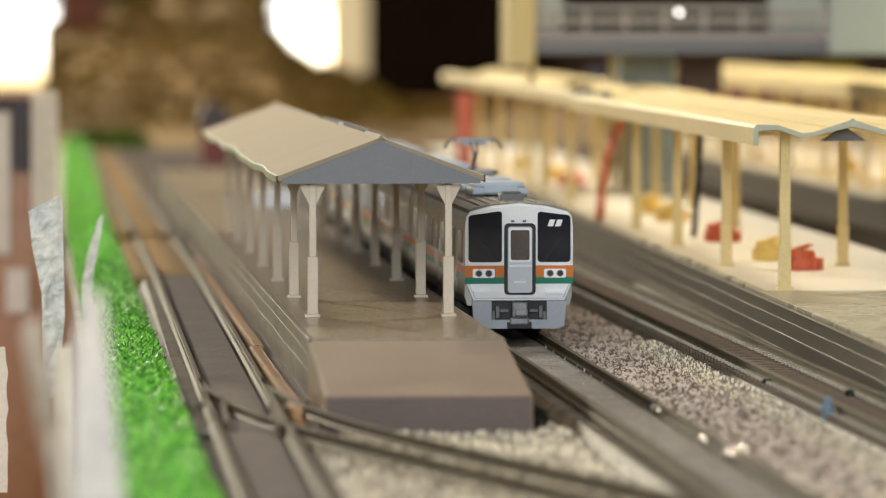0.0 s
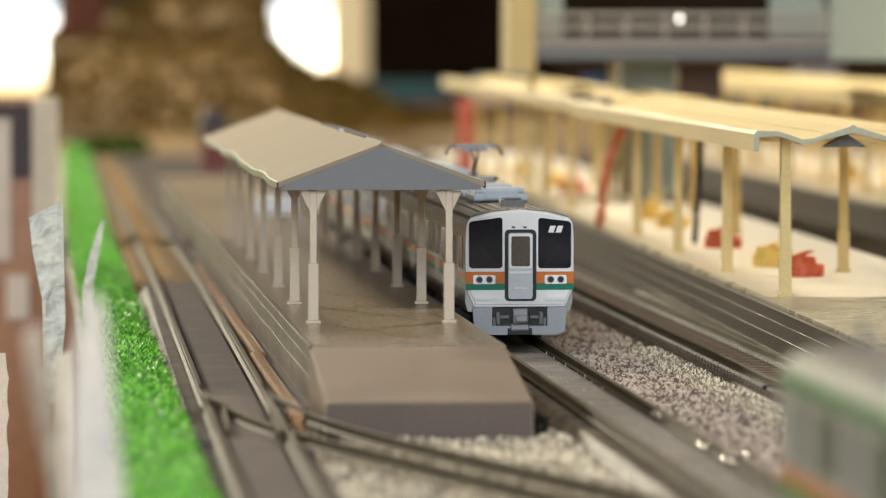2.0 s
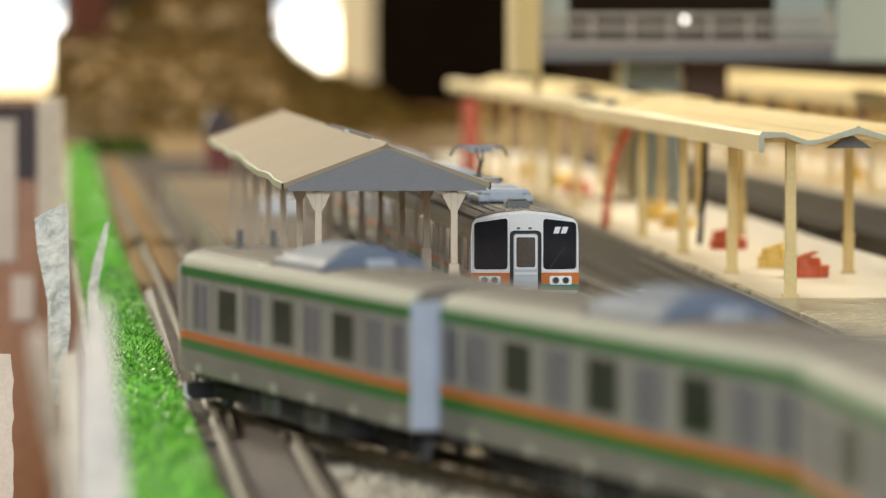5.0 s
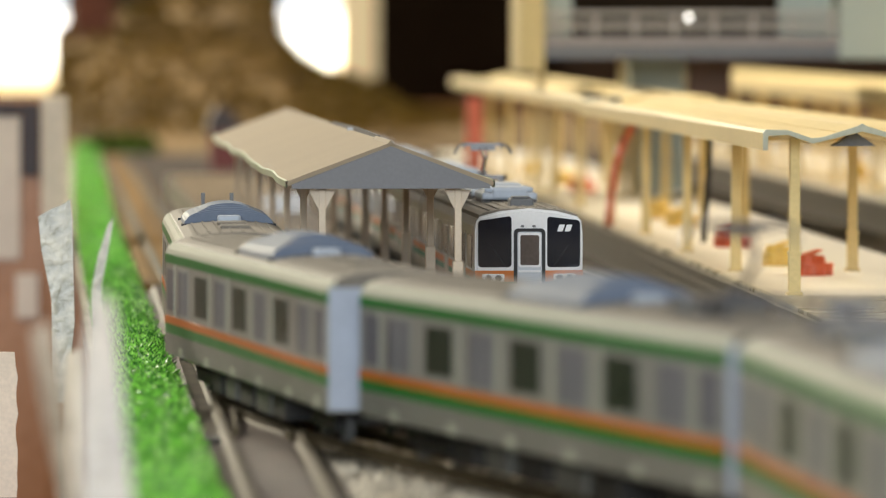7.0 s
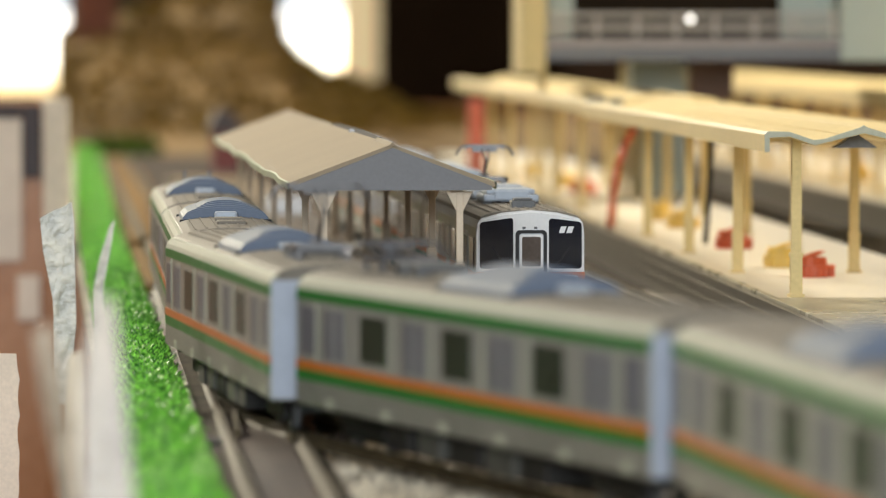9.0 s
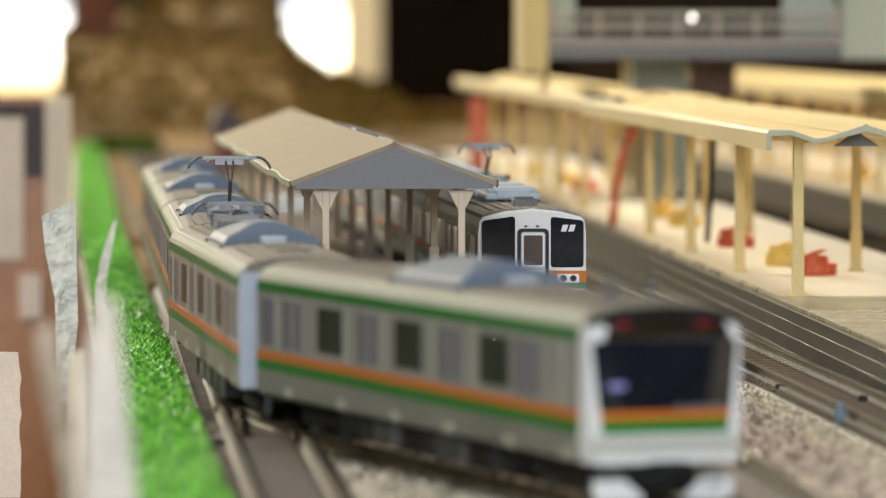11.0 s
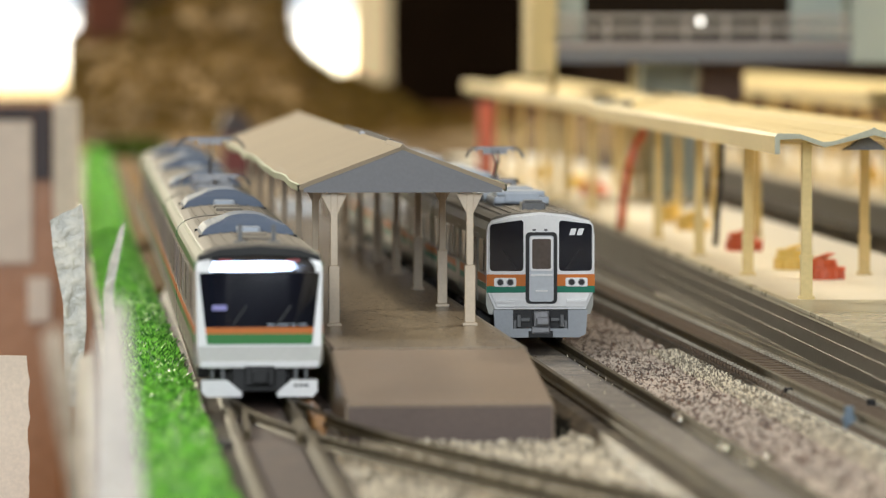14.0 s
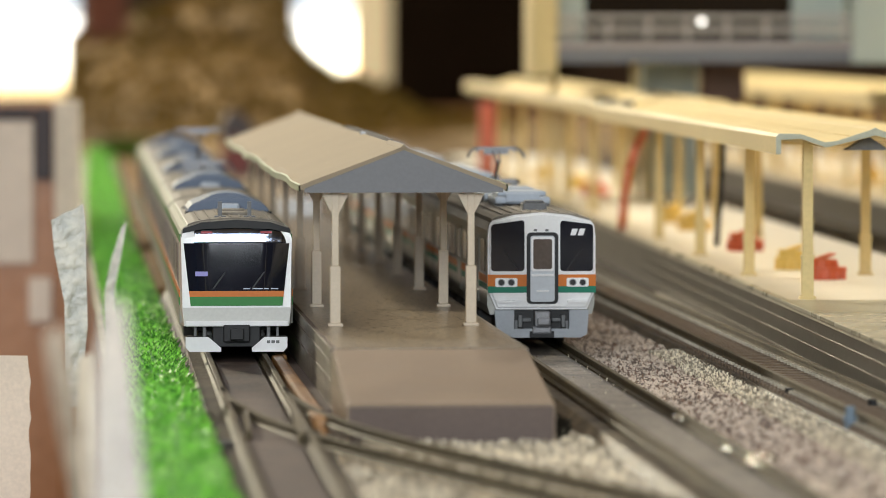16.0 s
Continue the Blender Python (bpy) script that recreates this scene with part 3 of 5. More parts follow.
def express_car(tail=False, front=False, panto=False):
    """Stainless car with green and orange stripes; the tail end looks back along -y."""
    root = thing("train_car", "stainless model commuter train car with green and orange stripes", "train car", "cars of the moving train")
    L = CAR / 2
    yb = -L + (3.0 if tail else 0)
    yf = L - (3.0 if front else 0)
    part("body", prism([(-HW + 0.35, 5.0), (-HW, 6.6), (-HW, 20.4), (-HW + 0.25, 21.1), (HW - 0.25, 21.1), (HW, 20.4), (HW, 6.6), (HW - 0.35, 5.0)], yb, yf), STEEL, root)
    top = [(x, z) for x, z in arc_roof(HW - 1.0, 22.0, 23.8, 10)]
    part("roof", prism([(HW - 0.9, 21.0)] + top + [(-HW + 0.9, 21.0)], yb, yf), TROOF, root, "grey arched roof", smooth=False)
    for s in (-1, 1):
        pr = [(s * (HW - 0.02), 20.9), (s * (HW - 0.25), 21.6), (s * (HW - 0.8), 22.3), (s * (HW - 1.4), 22.55), (s * (HW - 1.4), 20.9)]
        part("roof_edge", prism(pr, yb, yf), CREAM, root, "cream roof edge")
        x = s * HW
        part("upper_stripe", boxes(side_slab(x, yb, yf, 19.5, 20.9, 0.05, s)), TGREEN, root, "green stripe")
        part("orange_stripe", boxes(side_slab(x, yb, yf, 10.0, 11.2, 0.12, s)), TORANGE, root, "orange stripe")
        part("green_stripe", boxes(side_slab(x, yb, yf, 8.5, 10.0, 0.12, s)), TGREEN, root, "green stripe")
        for d in DOORS:
            if tail and d < -40:
                d = -44.0
            door = part("door", boxes(side_slab(x, d - 4.4, d - 0.1, 6.6, 19.0, 0.06, s), side_slab(x, d + 0.1, d + 4.4, 6.6, 19.0, 0.06, s), bevel=0.08), STEELD, root)
            for e in (-2.2, 2.2):
                part("door_window", boxes(side_slab(x, d + e - 1.7, d + e + 1.7, 11.9, 18.5, 0.10, s), bevel=0.1), GLASSP, door, "grey door glass")
        wins = [-32.3, 0.0, 32.3]
        for w in wins:
            part("window", boxes(side_slab(x, w - 5.2, w + 5.2, 12.3, 18.5, 0.08, s), bevel=0.1), GLASSG, root, "dark greenish window")
        for w in (-59.5, 59.5):
            if (tail and w < 0) or (front and w > 0):
                continue
            part("window", boxes(side_slab(x, w - 3.0, w + 3.0, 12.1, 18.6, 0.12, s), bevel=0.1), GLASSP, root, "grey end window")
        for jy in (-56, -25, -9.5, 9.5, 25, 56):
            part("panel_joint", boxes(side_slab(x, jy - 0.35, jy + 0.35, 5.6, 19.4, 0.07, s)), CREAM, root)
        for jy in (-58, -38, -16, 5, 27, 50):
            part("step_lamp", boxes(side_slab(x, jy - 1.6, jy + 1.6, 5.2, 6.6, 0.16, s), bevel=0.1), CREAM, root)
        part("lower_side", boxes(side_slab(x, yb, yf, 5.3, 8.45, 0.10, s), bevel=0.05), LOWSIDE_SHADE, root, "lower side panel, shade put in as duller grey")
    # roof gear
    n = 14
    ac = [(7.6 * math.cos(math.pi * i / n), 22.8 + 2.6 * math.sin(math.pi * i / n) ** 0.7) for i in range(n + 1)]
    unit = part("air_conditioner", prism(ac, -13, 13), ACUNIT, root, "blue-grey rounded air conditioner")
    for k in range(4):
        r, dz, e = 7.3 - 0.9 * k, 0.32 + 0.30 * k, 12.2 - 1.5 * k
        lay = [(r * math.cos(math.pi * i / n), 22.9 + dz + 2.45 * math.sin(math.pi * i / n) ** 0.7) for i in range(n + 1)]
        part("cover_layer", prism(lay, -e, e), ACUNIT, unit)
    for y in (-15.6, 15.6):
        part("roof_hatch", boxes((-2.0, 2.0, y - 1.4, y + 1.4, 23.4, 24.8), bevel=0.5), ACSILVER, root, "pale silver roof hatch")
    for y in (-13.2, 13.2):
        part("air_conditioner_seam", boxes((-8.0, 8.0, y - 0.2, y + 0.2, 22.6, 23.3)), BLACK, unit)
    for i in range(8):
        x = -6.3 + 1.8 * i
        z = 22.0 + 1.8 * math.sqrt(max(0.0, 1 - (x / 8.83) ** 2)) ** 0.8
        part("roof_rib", boxes((x - 0.14, x + 0.14, yb + 3, yf - 3, z - 0.4, z + 0.12)), TROOF, root)
    for y in (-30, 30, -45):
        part("vent", boxes((-2.4, 2.4, y - 3, y + 3, 23.4, 24.3), bevel=0.25), TROOF, root)
    if panto:
        if panto > 0:
            pantograph(root, 50, 24.6, up=False, wide=1.25)
        else:
            pantograph(root, -46, 24.6, wide=1.25, reach=9.2)
        for y in (34, 40):
            part("roof_box", boxes((-3.6, 3.6, math.copysign(y, panto) - 2, math.copysign(y, panto) + 2, 23.4, 25.4), bevel=0.35), DARKGREY, root)
    # underframe
    rnd = random.Random(7)
    part("underframe", boxes((-7.5, 7.5, -60, 60, 4.0, 5.2)), UNDER, root)
    for i, y in enumerate((-24, -12, 1, 14, 26)):
        w = rnd.uniform(4, 6)
        part("equipment_box", boxes((-8.6, 8.6, y - w, y + w, 1.0 + rnd.random() * 0.6, 4.4), bevel=0.3), GEAR if i % 2 else UNDER, root)
    bogie(root, -46)
    bogie(root, 46)
    if not front:
        part("gangway", boxes((-4.8, 4.8, L, L + 2.6, 5.6, 21.2), bevel=0.4), BELLOWS, root, "blue-grey gangway bellows")
        part("end_wall", boxes((-HW + 0.4, HW - 0.4, L - 0.2, L + 0.1, 5.2, 21.6)), BELLOWS, root)
    if not tail:
        part("gangway", boxes((-4.8, 4.8, -L - 2.6, -L, 5.6, 21.2), bevel=0.4), BELLOWS, root, "blue-grey gangway bellows")
        part("end_wall", boxes((-HW + 0.4, HW - 0.4, -L - 0.1, -L + 0.2, 5.2, 21.6)), BELLOWS, root)
    for end, sgn in ((tail, -1), (front, 1)):
        if end:
            cab(root, sgn)
    if tail or front:
        s = -1 if tail else 1
        for x in (-2.6, 2.6):
            part("antenna", boxes((x - 0.35, x + 0.35, s * 54, s * 53, 23.4, 26.4), (x - 1.0, x + 1.0, s * 55.5, s * 52, 23.4, 23.9)), DARKGREY, root)
    return root


def lean(z):
    return (z - 6) * 0.035 + 0.001 * max(0.0, z - 11.0) ** 2 + 0.045 * max(0.0, z - 19.45) ** 2


def cab(root, s):
    y = s * (CAR / 2 - 3)
    f = s * CAR / 2
    out = [(-HW + 0.3, 5.0), (-HW, 7.5), (-HW, 20.2), (-HW + 0.5, 21.8), (-6, 22.9), (0, 23.3), (6, 22.9), (HW - 0.5, 21.8), (HW, 20.2), (HW, 7.5), (HW - 0.3, 5.0)]
    bm = bmesh.new()
    a = [bm.verts.new((x, y, z)) for x, z in out]
    b = [bm.verts.new((x * (0.985 if z > 8 else 0.96), f - s * lean(z), z)) for x, z in out]
    n = len(out)
    for i in range(n):
        bm.faces.new((a[i], b[i], b[(i + 1) % n], a[(i + 1) % n]))
    bm.faces.new(b)
    bm.faces.new(list(reversed(a)))
    bmesh.ops.recalc_face_normals(bm, faces=bm.faces)
    face = part("cab_front", bm, TWHITE, root, "white moulded cab front")

    def plate(name, pts, lift, m, label=""):
        bm = bmesh.new()
        if len(pts) == 4 and name != "destination_display":
            (xa, za), (_, _), (xb, zb), _ = pts[0], pts[1], pts[2], pts[3]
            n = 10
            side_l = [(xa + (-xb - xa) * k / n, za + (zb - za) * k / n) for k in range(n + 1)]
            pts = [(-x, z) for x, z in side_l]
            rows = [[bm.verts.new((e * x, f - s * (lean(z) - lift), z)) for e in (1, 0.5, 0, -0.5, -1)] for x, z in pts]
            for r, q in zip(rows, rows[1:]):
                for k in range(4):
                    bm.faces.new((r[k], r[k + 1], q[k + 1], q[k]))
            back = [[bm.verts.new((e * x, f - s * lean(z) - s * 0.4, z)) for e in (1, -1)] for x, z in pts]
            for k in range(n):
                bm.faces.new((back[k][0], back[k + 1][0], back[k + 1][1], back[k][1]))
                bm.faces.new((rows[k][0], rows[k + 1][0], back[k + 1][0], back[k][0]))
                bm.faces.new((rows[k][4], back[k][1], back[k + 1][1], rows[k + 1][4]))
            bmesh.ops.recalc_face_normals(bm, faces=bm.faces)
            return part(name, bm, m, face, label, smooth=name == "windscreen")
        fr = [bm.verts.new((x, f - s * lean(z) + s * lift, z)) for x, z in pts]
        bk = [bm.verts.new((x, f - s * lean(z) - s * 0.4, z)) for x, z in pts]
        k = len(pts)
        bm.faces.new(fr)
        bm.faces.new(list(reversed(bk)))
        for i in range(k):
            bm.faces.new((fr[i], bk[i], bk[(i + 1) % k], fr[(i + 1) % k]))
        bmesh.ops.recalc_face_normals(bm, faces=bm.faces)
        return part(name, bm, m, face, label)

    def lerp(z):
        k = (z - 8.3) / (20.0 - 8.3)
        return 8.0 + 1.3 * k
    bm = bmesh.new()
    rows = []
    for k in range(15):
        z = 19.45 + 3.15 * k / 14
        w = lerp(19.9) - 0.9 * (k / 14) ** 2 - (0 if z < 21.5 else 4.2 * ((z - 21.5) / 1.1) ** 1.5)
        rows.append([bm.verts.new((w * e, f - s * (lean(z) + 0.35 * abs(e) ** 3 - 0.12), z)) for e in (-1, -0.85, -0.6, -0.3, 0, 0.3, 0.6, 0.85, 1)])
    for r, q in zip(rows, rows[1:]):
        for k in range(8):
            bm.faces.new((r[k], r[k + 1], q[k + 1], q[k]))
    bmesh.ops.recalc_face_normals(bm, faces=bm.faces)
    if sum(p.normal.y for p in bm.faces) * s < 0:
        bmesh.ops.reverse_faces(bm, faces=bm.faces)
    bmesh.ops.solidify(bm, geom=list(bm.faces), thickness=0.3)
    part("visor", bm, VISOR, face, "dark glossy headlight visor", smooth=True)
    for k in (-1, 1):
        plate("marker_lamp", [(k * 5.2 - 1.0, 21.15), (k * 5.2 + 1.0, 21.15), (k * 5.2 + 1.0, 21.5), (k * 5.2, 21.52), (k * 5.2 - 1.0, 21.5)], 0.17, MARKER, "red marker lamp")
    plate("windscreen", [(-lerp(11.1), 11.1), (lerp(11.1), 11.1), (lerp(19.45), 19.45), (-lerp(19.45), 19.45)], 0.12, GLASSD, "dark glossy windscreen")
    plate("orange_stripe", [(-lerp(10.1), 10.1), (lerp(10.1), 10.1), (lerp(11.1), 11.1), (-lerp(11.1), 11.1)], 0.12, TORANGE, "orange stripe")
    plate("green_stripe", [(-lerp(8.5), 8.5), (lerp(8.5), 8.5), (lerp(10.1), 10.1), (-lerp(10.1), 10.1)], 0.12, TGREEN, "green stripe")
    plate("destination_display", [(-7.2, 13.7), (-5.0, 13.7), (-5.0, 14.5), (-7.2, 14.5)], 0.16, DISPLAY, "lilac destination display")
    for bx0, bx1 in ((1.2, 2.4), (2.7, 4.6), (4.8, 5.6), (6.0, 7.3)):
        plate("lettering_bar", [(bx0, 11.4), (bx1, 11.4), (bx1, 11.6), (bx0, 11.6), (bx0, 11.5)], 0.18, ACSILVER, "small white lettering bar")
    for wx in (-4.2, 2.6):
        plate("wiper", [(wx, 11.5), (wx + 0.3, 11.5), (wx + 2.4, 14.4), (wx + 2.1, 14.4), (wx + 0.9, 12.8)], 0.2, BLACK, "thin windscreen wiper")
    plate("lower_panel", [(-9.2, 5.2), (9.2, 5.2), (9.4, 8.2), (-9.4, 8.2)], 0.2, LOWFACE, "pale grey lower panel")
    crest = [(-HW + 0.4, 21.3), (-6, 22.0), (0, 22.25), (6, 22.0), (HW - 0.4, 21.3), (HW - 0.5, 22.1), (6, 23.2), (0, 23.65), (-6, 23.2), (-HW + 0.5, 22.1)]
    part("roof_rim", prism([(x, z - 0.12) for x, z in crest], *sorted((f - s * 1.25, f - s * 0.62))), BLACK, face, "black rim above the windscreen")
    part("cab_roof", prism(crest, *sorted((y, f - s * 1.25))), TROOF, face, "grey cab roof")
    yy0, yy1 = sorted((f - s * 3.0, f - s * 1.1))
    for k in (-1, 1):
        pts = [(k * 8.9, 3.0), (k * 4.9, 3.0), (k * 2.7, 1.1), (k * 2.7, 0.4), (k * 8.2, 0.4), (k * 8.9, 1.2)]
        part("skirt", prism(pts, *sorted((f - s * 1.1, f - s * 0.6))), TWHITE, face, "white snow skirt")
        part("skirt_backing", prism([(x * 0.97, z + 0.15) for x, z in pts], yy0, yy1), UNDER, face)
    part("coupler", boxes((-2.3, 2.3, *sorted((f - s * 4, f + s * 0.8)), 2.2, 5.2), (-1.2, 1.2, *sorted((f - s * 1, f + s * 2.2)), 2.6, 4.6), (-4.2, 4.2, *sorted((f - s * 4, f - s * 0.9)), 1.2, 5.0), bevel=0.2), BLACK, face, "black coupler box")
    part("bumper_ledge", boxes((-9.0, 9.0, *sorted((f - s * 1.2, f + s * 0.55)), 4.9, 5.9), bevel=0.25), TWHITE, face, "pale lower ledge")
    for bx in (5.3, 6.1, 6.9):
        part("lettering_bar", boxes((bx, bx + 0.6, *sorted((f - s * 0.7, f - s * 0.5)), 1.9, 2.4)), DARKGREY, face, "small dark lettering bar")
    for k in (-1, 1):
        part("air_hose", boxes((k * 5.6 - 0.3, k * 5.6 + 0.3, *sorted((f - s * 2.5, f - s * 0.8)), 2.8, 5.0), (k * 7.2 - 0.25, k * 7.2 + 0.25, *sorted((f - s * 2.5, f - s * 1.2)), 2.8, 5.0), bevel=0.1), DARKGREY, face)


LOWFACE = mat("cab_lower_palegrey", (0.52, 0.52, 0.49), 0.3, vary=0.06)
VISOR = mat("visor_glossy_navy", (0.40, 0.47, 0.62), 0.06, 1.0, vary=0.04, coat=0.5)
DISPLAY = glow("display_lilac", (0.25, 0.24, 0.55), 0.12)
MARKER = mat("marker_red", (0.35, 0.03, 0.04), 0.2, vary=0.1)


def moving_train():
    cars = []
    for i in range(5):
        cars.append(express_car(tail=(i == 4), front=(i == 0), panto={2: -1, 3: 1}.get(i, 0)))
    return cars


TAIL = [(0, -1140), (1, -1054), (1.5, -1011), (2, -966), (2.5, -920), (3, -876), (3.5, -831), (4, -785), (5, -705), (6.3, -597), (7, -538.5),
        (7.5, -500), (8, -460), (8.5, -417), (9, -376.5), (9.2, -361), (10.3, -276), (11.3, -198.5), (11.7, -168), (12, -145.8), (12.5, -113), (13, -80),
        (13.5, -53), (14, -31), (14.5, -6.5), (15, 22.5), (15.5, 53.5), (16, 82.5)]


def tail_at(t):
    """Where the train's rear end stands, smoothly between the rows."""
    ts, vs = [r[0] for r in TAIL], [r[1] for r in TAIL]
    slope = [(vs[min(i + 1, len(vs) - 1)] - vs[max(i - 1, 0)]) / (ts[min(i + 1, len(ts) - 1)] - ts[max(i - 1, 0)]) for i in range(len(ts))]
    for i in range(len(ts) - 1):
        if t <= ts[i + 1] + 1e-9:
            h = ts[i + 1] - ts[i]
            u = (t - ts[i]) / h
            return ((2 * u ** 3 - 3 * u * u + 1) * vs[i] + (u ** 3 - 2 * u * u + u) * h * slope[i] + (3 * u * u - 2 * u ** 3) * vs[i + 1] + (u ** 3 - u * u) * h * slope[i + 1])
    return vs[-1]


def car_pose(mid):
    xa, ya, _ = crossover(mid - 46)
    xb, yb, _ = crossover(mid + 46)
    return pose((xa + xb) / 2 * MM, (ya + yb) / 2 * MM, 0, 0, 0, math.degrees(math.atan2(-(xb - xa), yb - ya)))


CARS = moving_train()


# ---- the standing train ----
def standing_car(front=False, panto=False):
    root = thing("train_car", "standing stainless model train car with orange and teal stripes", "train car", "cars of the standing train")
    L = 65.5
    y0 = -L + (2.0 if front else 0)
    W = 9.7
    part("body", prism([(-W + 0.5, 5.4), (-W, 7.0), (-W, 20.6), (-W + 0.5, 22.0), (W - 0.5, 22.0), (W, 20.6), (W, 7.0), (W - 0.5, 5.4)], y0, L), STEEL, root)
    top = [(x, z) for x, z in arc_roof(W - 0.6, 22.0, 23.9, 12)]
    part("roof", prism([(W - 0.6, 21.5)] + top + [(-W + 0.6, 21.5)], y0, L), TROOF, root, "grey ribbed arched roof")
    for i in range(9):
        x = -6.8 + 1.7 * i
        z = 22.0 + 1.9 * math.sqrt(max(0.0, 1 - (x / 9.1) ** 2)) ** 0.8
        part("roof_rib", boxes((x - 0.16, x + 0.16, y0 + 2, L - 1, z - 0.5, z + 0.16)), TROOF, root)
    for s in (-1, 1):
        x = s * W
        part("orange_stripe", boxes(side_slab(x, y0, L, 11.0, 12.4, 0.06, s)), TORANGE, root, "orange stripe")
        part("teal_stripe", boxes(side_slab(x, y0, L, 9.8, 10.9, 0.06, s)), TTEAL, root, "teal stripe")
        for d in (-41, 0, 41):
            door = part("door", boxes(side_slab(x, d - 4.3, d + 4.3, 7.0, 19.4, 0.14, s), bevel=0.08), STEEL, root)
            for e in (-2.1, 2.1):
                part("door_window", boxes(side_slab(x, d + e - 1.3, d + e + 1.3, 13.0, 18.6, 0.2, s), bevel=0.1), GLASSD, door)
        for w in (-54, -26, -14.5, 14.5, 26, 54):
            part("window", boxes(side_slab(x, w - 4.6, w + 4.6, 12.9, 18.8, 0.1, s), bevel=0.1), GLASSD, root)
    part("underframe", boxes((-7.4, 7.4, -58, 62, 3.8, 5.6)), UNDER, root)
    for y in (-20, -6, 8, 22):
        part("equipment_box", boxes((-8.2, 8.2, y - 5, y + 5, 1.2, 4.2), bevel=0.3), DARKGREY, root)
    bogie(root, -45)
    bogie(root, 45)
    part("gangway", boxes((-4.4, 4.4, L, L + 3.2, 5.8, 20.8), bevel=0.3), DARKGREY, root)
    if front:
        for y in (-19, 5):
            ac = part("air_conditioner", boxes((-5.2, 5.2, y - 8.6, y + 8.6, 24.2, 25.5), bevel=0.35), ACSILVER, root, "silver stepped air conditioner")
            part("air_conditioner_top", boxes((-4.6, 4.6, y - 6.6, y + 6.6, 25.5, 26.5), bevel=0.35), ACSILVER, ac)
            part("air_conditioner_lid", boxes((-3.2, 3.2, y - 8.9, y - 7.4, 24.5, 26.2), bevel=0.2), ACSILVER, ac)
            part("air_conditioner_seam", boxes((-4.9, 4.9, y - 7.0, y + 7.0, 25.4, 25.6)), DARKGREY, ac)
            for e in (-4.3, 4.3):
                part("air_conditioner_foot", boxes((e - 0.9, e + 0.9, y - 7, y + 7, 23.0, 24.3)), DARKGREY, ac)
        part("roof_vent", boxes((-2.2, 2.2, -52, -47, 23.4, 25.2), (-1.7, 1.7, -51.4, -47.6, 25.2, 25.6), bevel=0.3), DARKGREY, root, "small grey roof ventilator")
        standing_face(root)
    else:
        for y in ((22,) if panto else (-30, 0, 30)):
            part("air_conditioner", boxes((-4.9, 4.9, y - 8, y + 8, 24.0, 26.8), bevel=0.7), ACSILVER, root, "silver box air conditioner")
    if panto:
        pantograph(root, panto, 26.0)
    return root


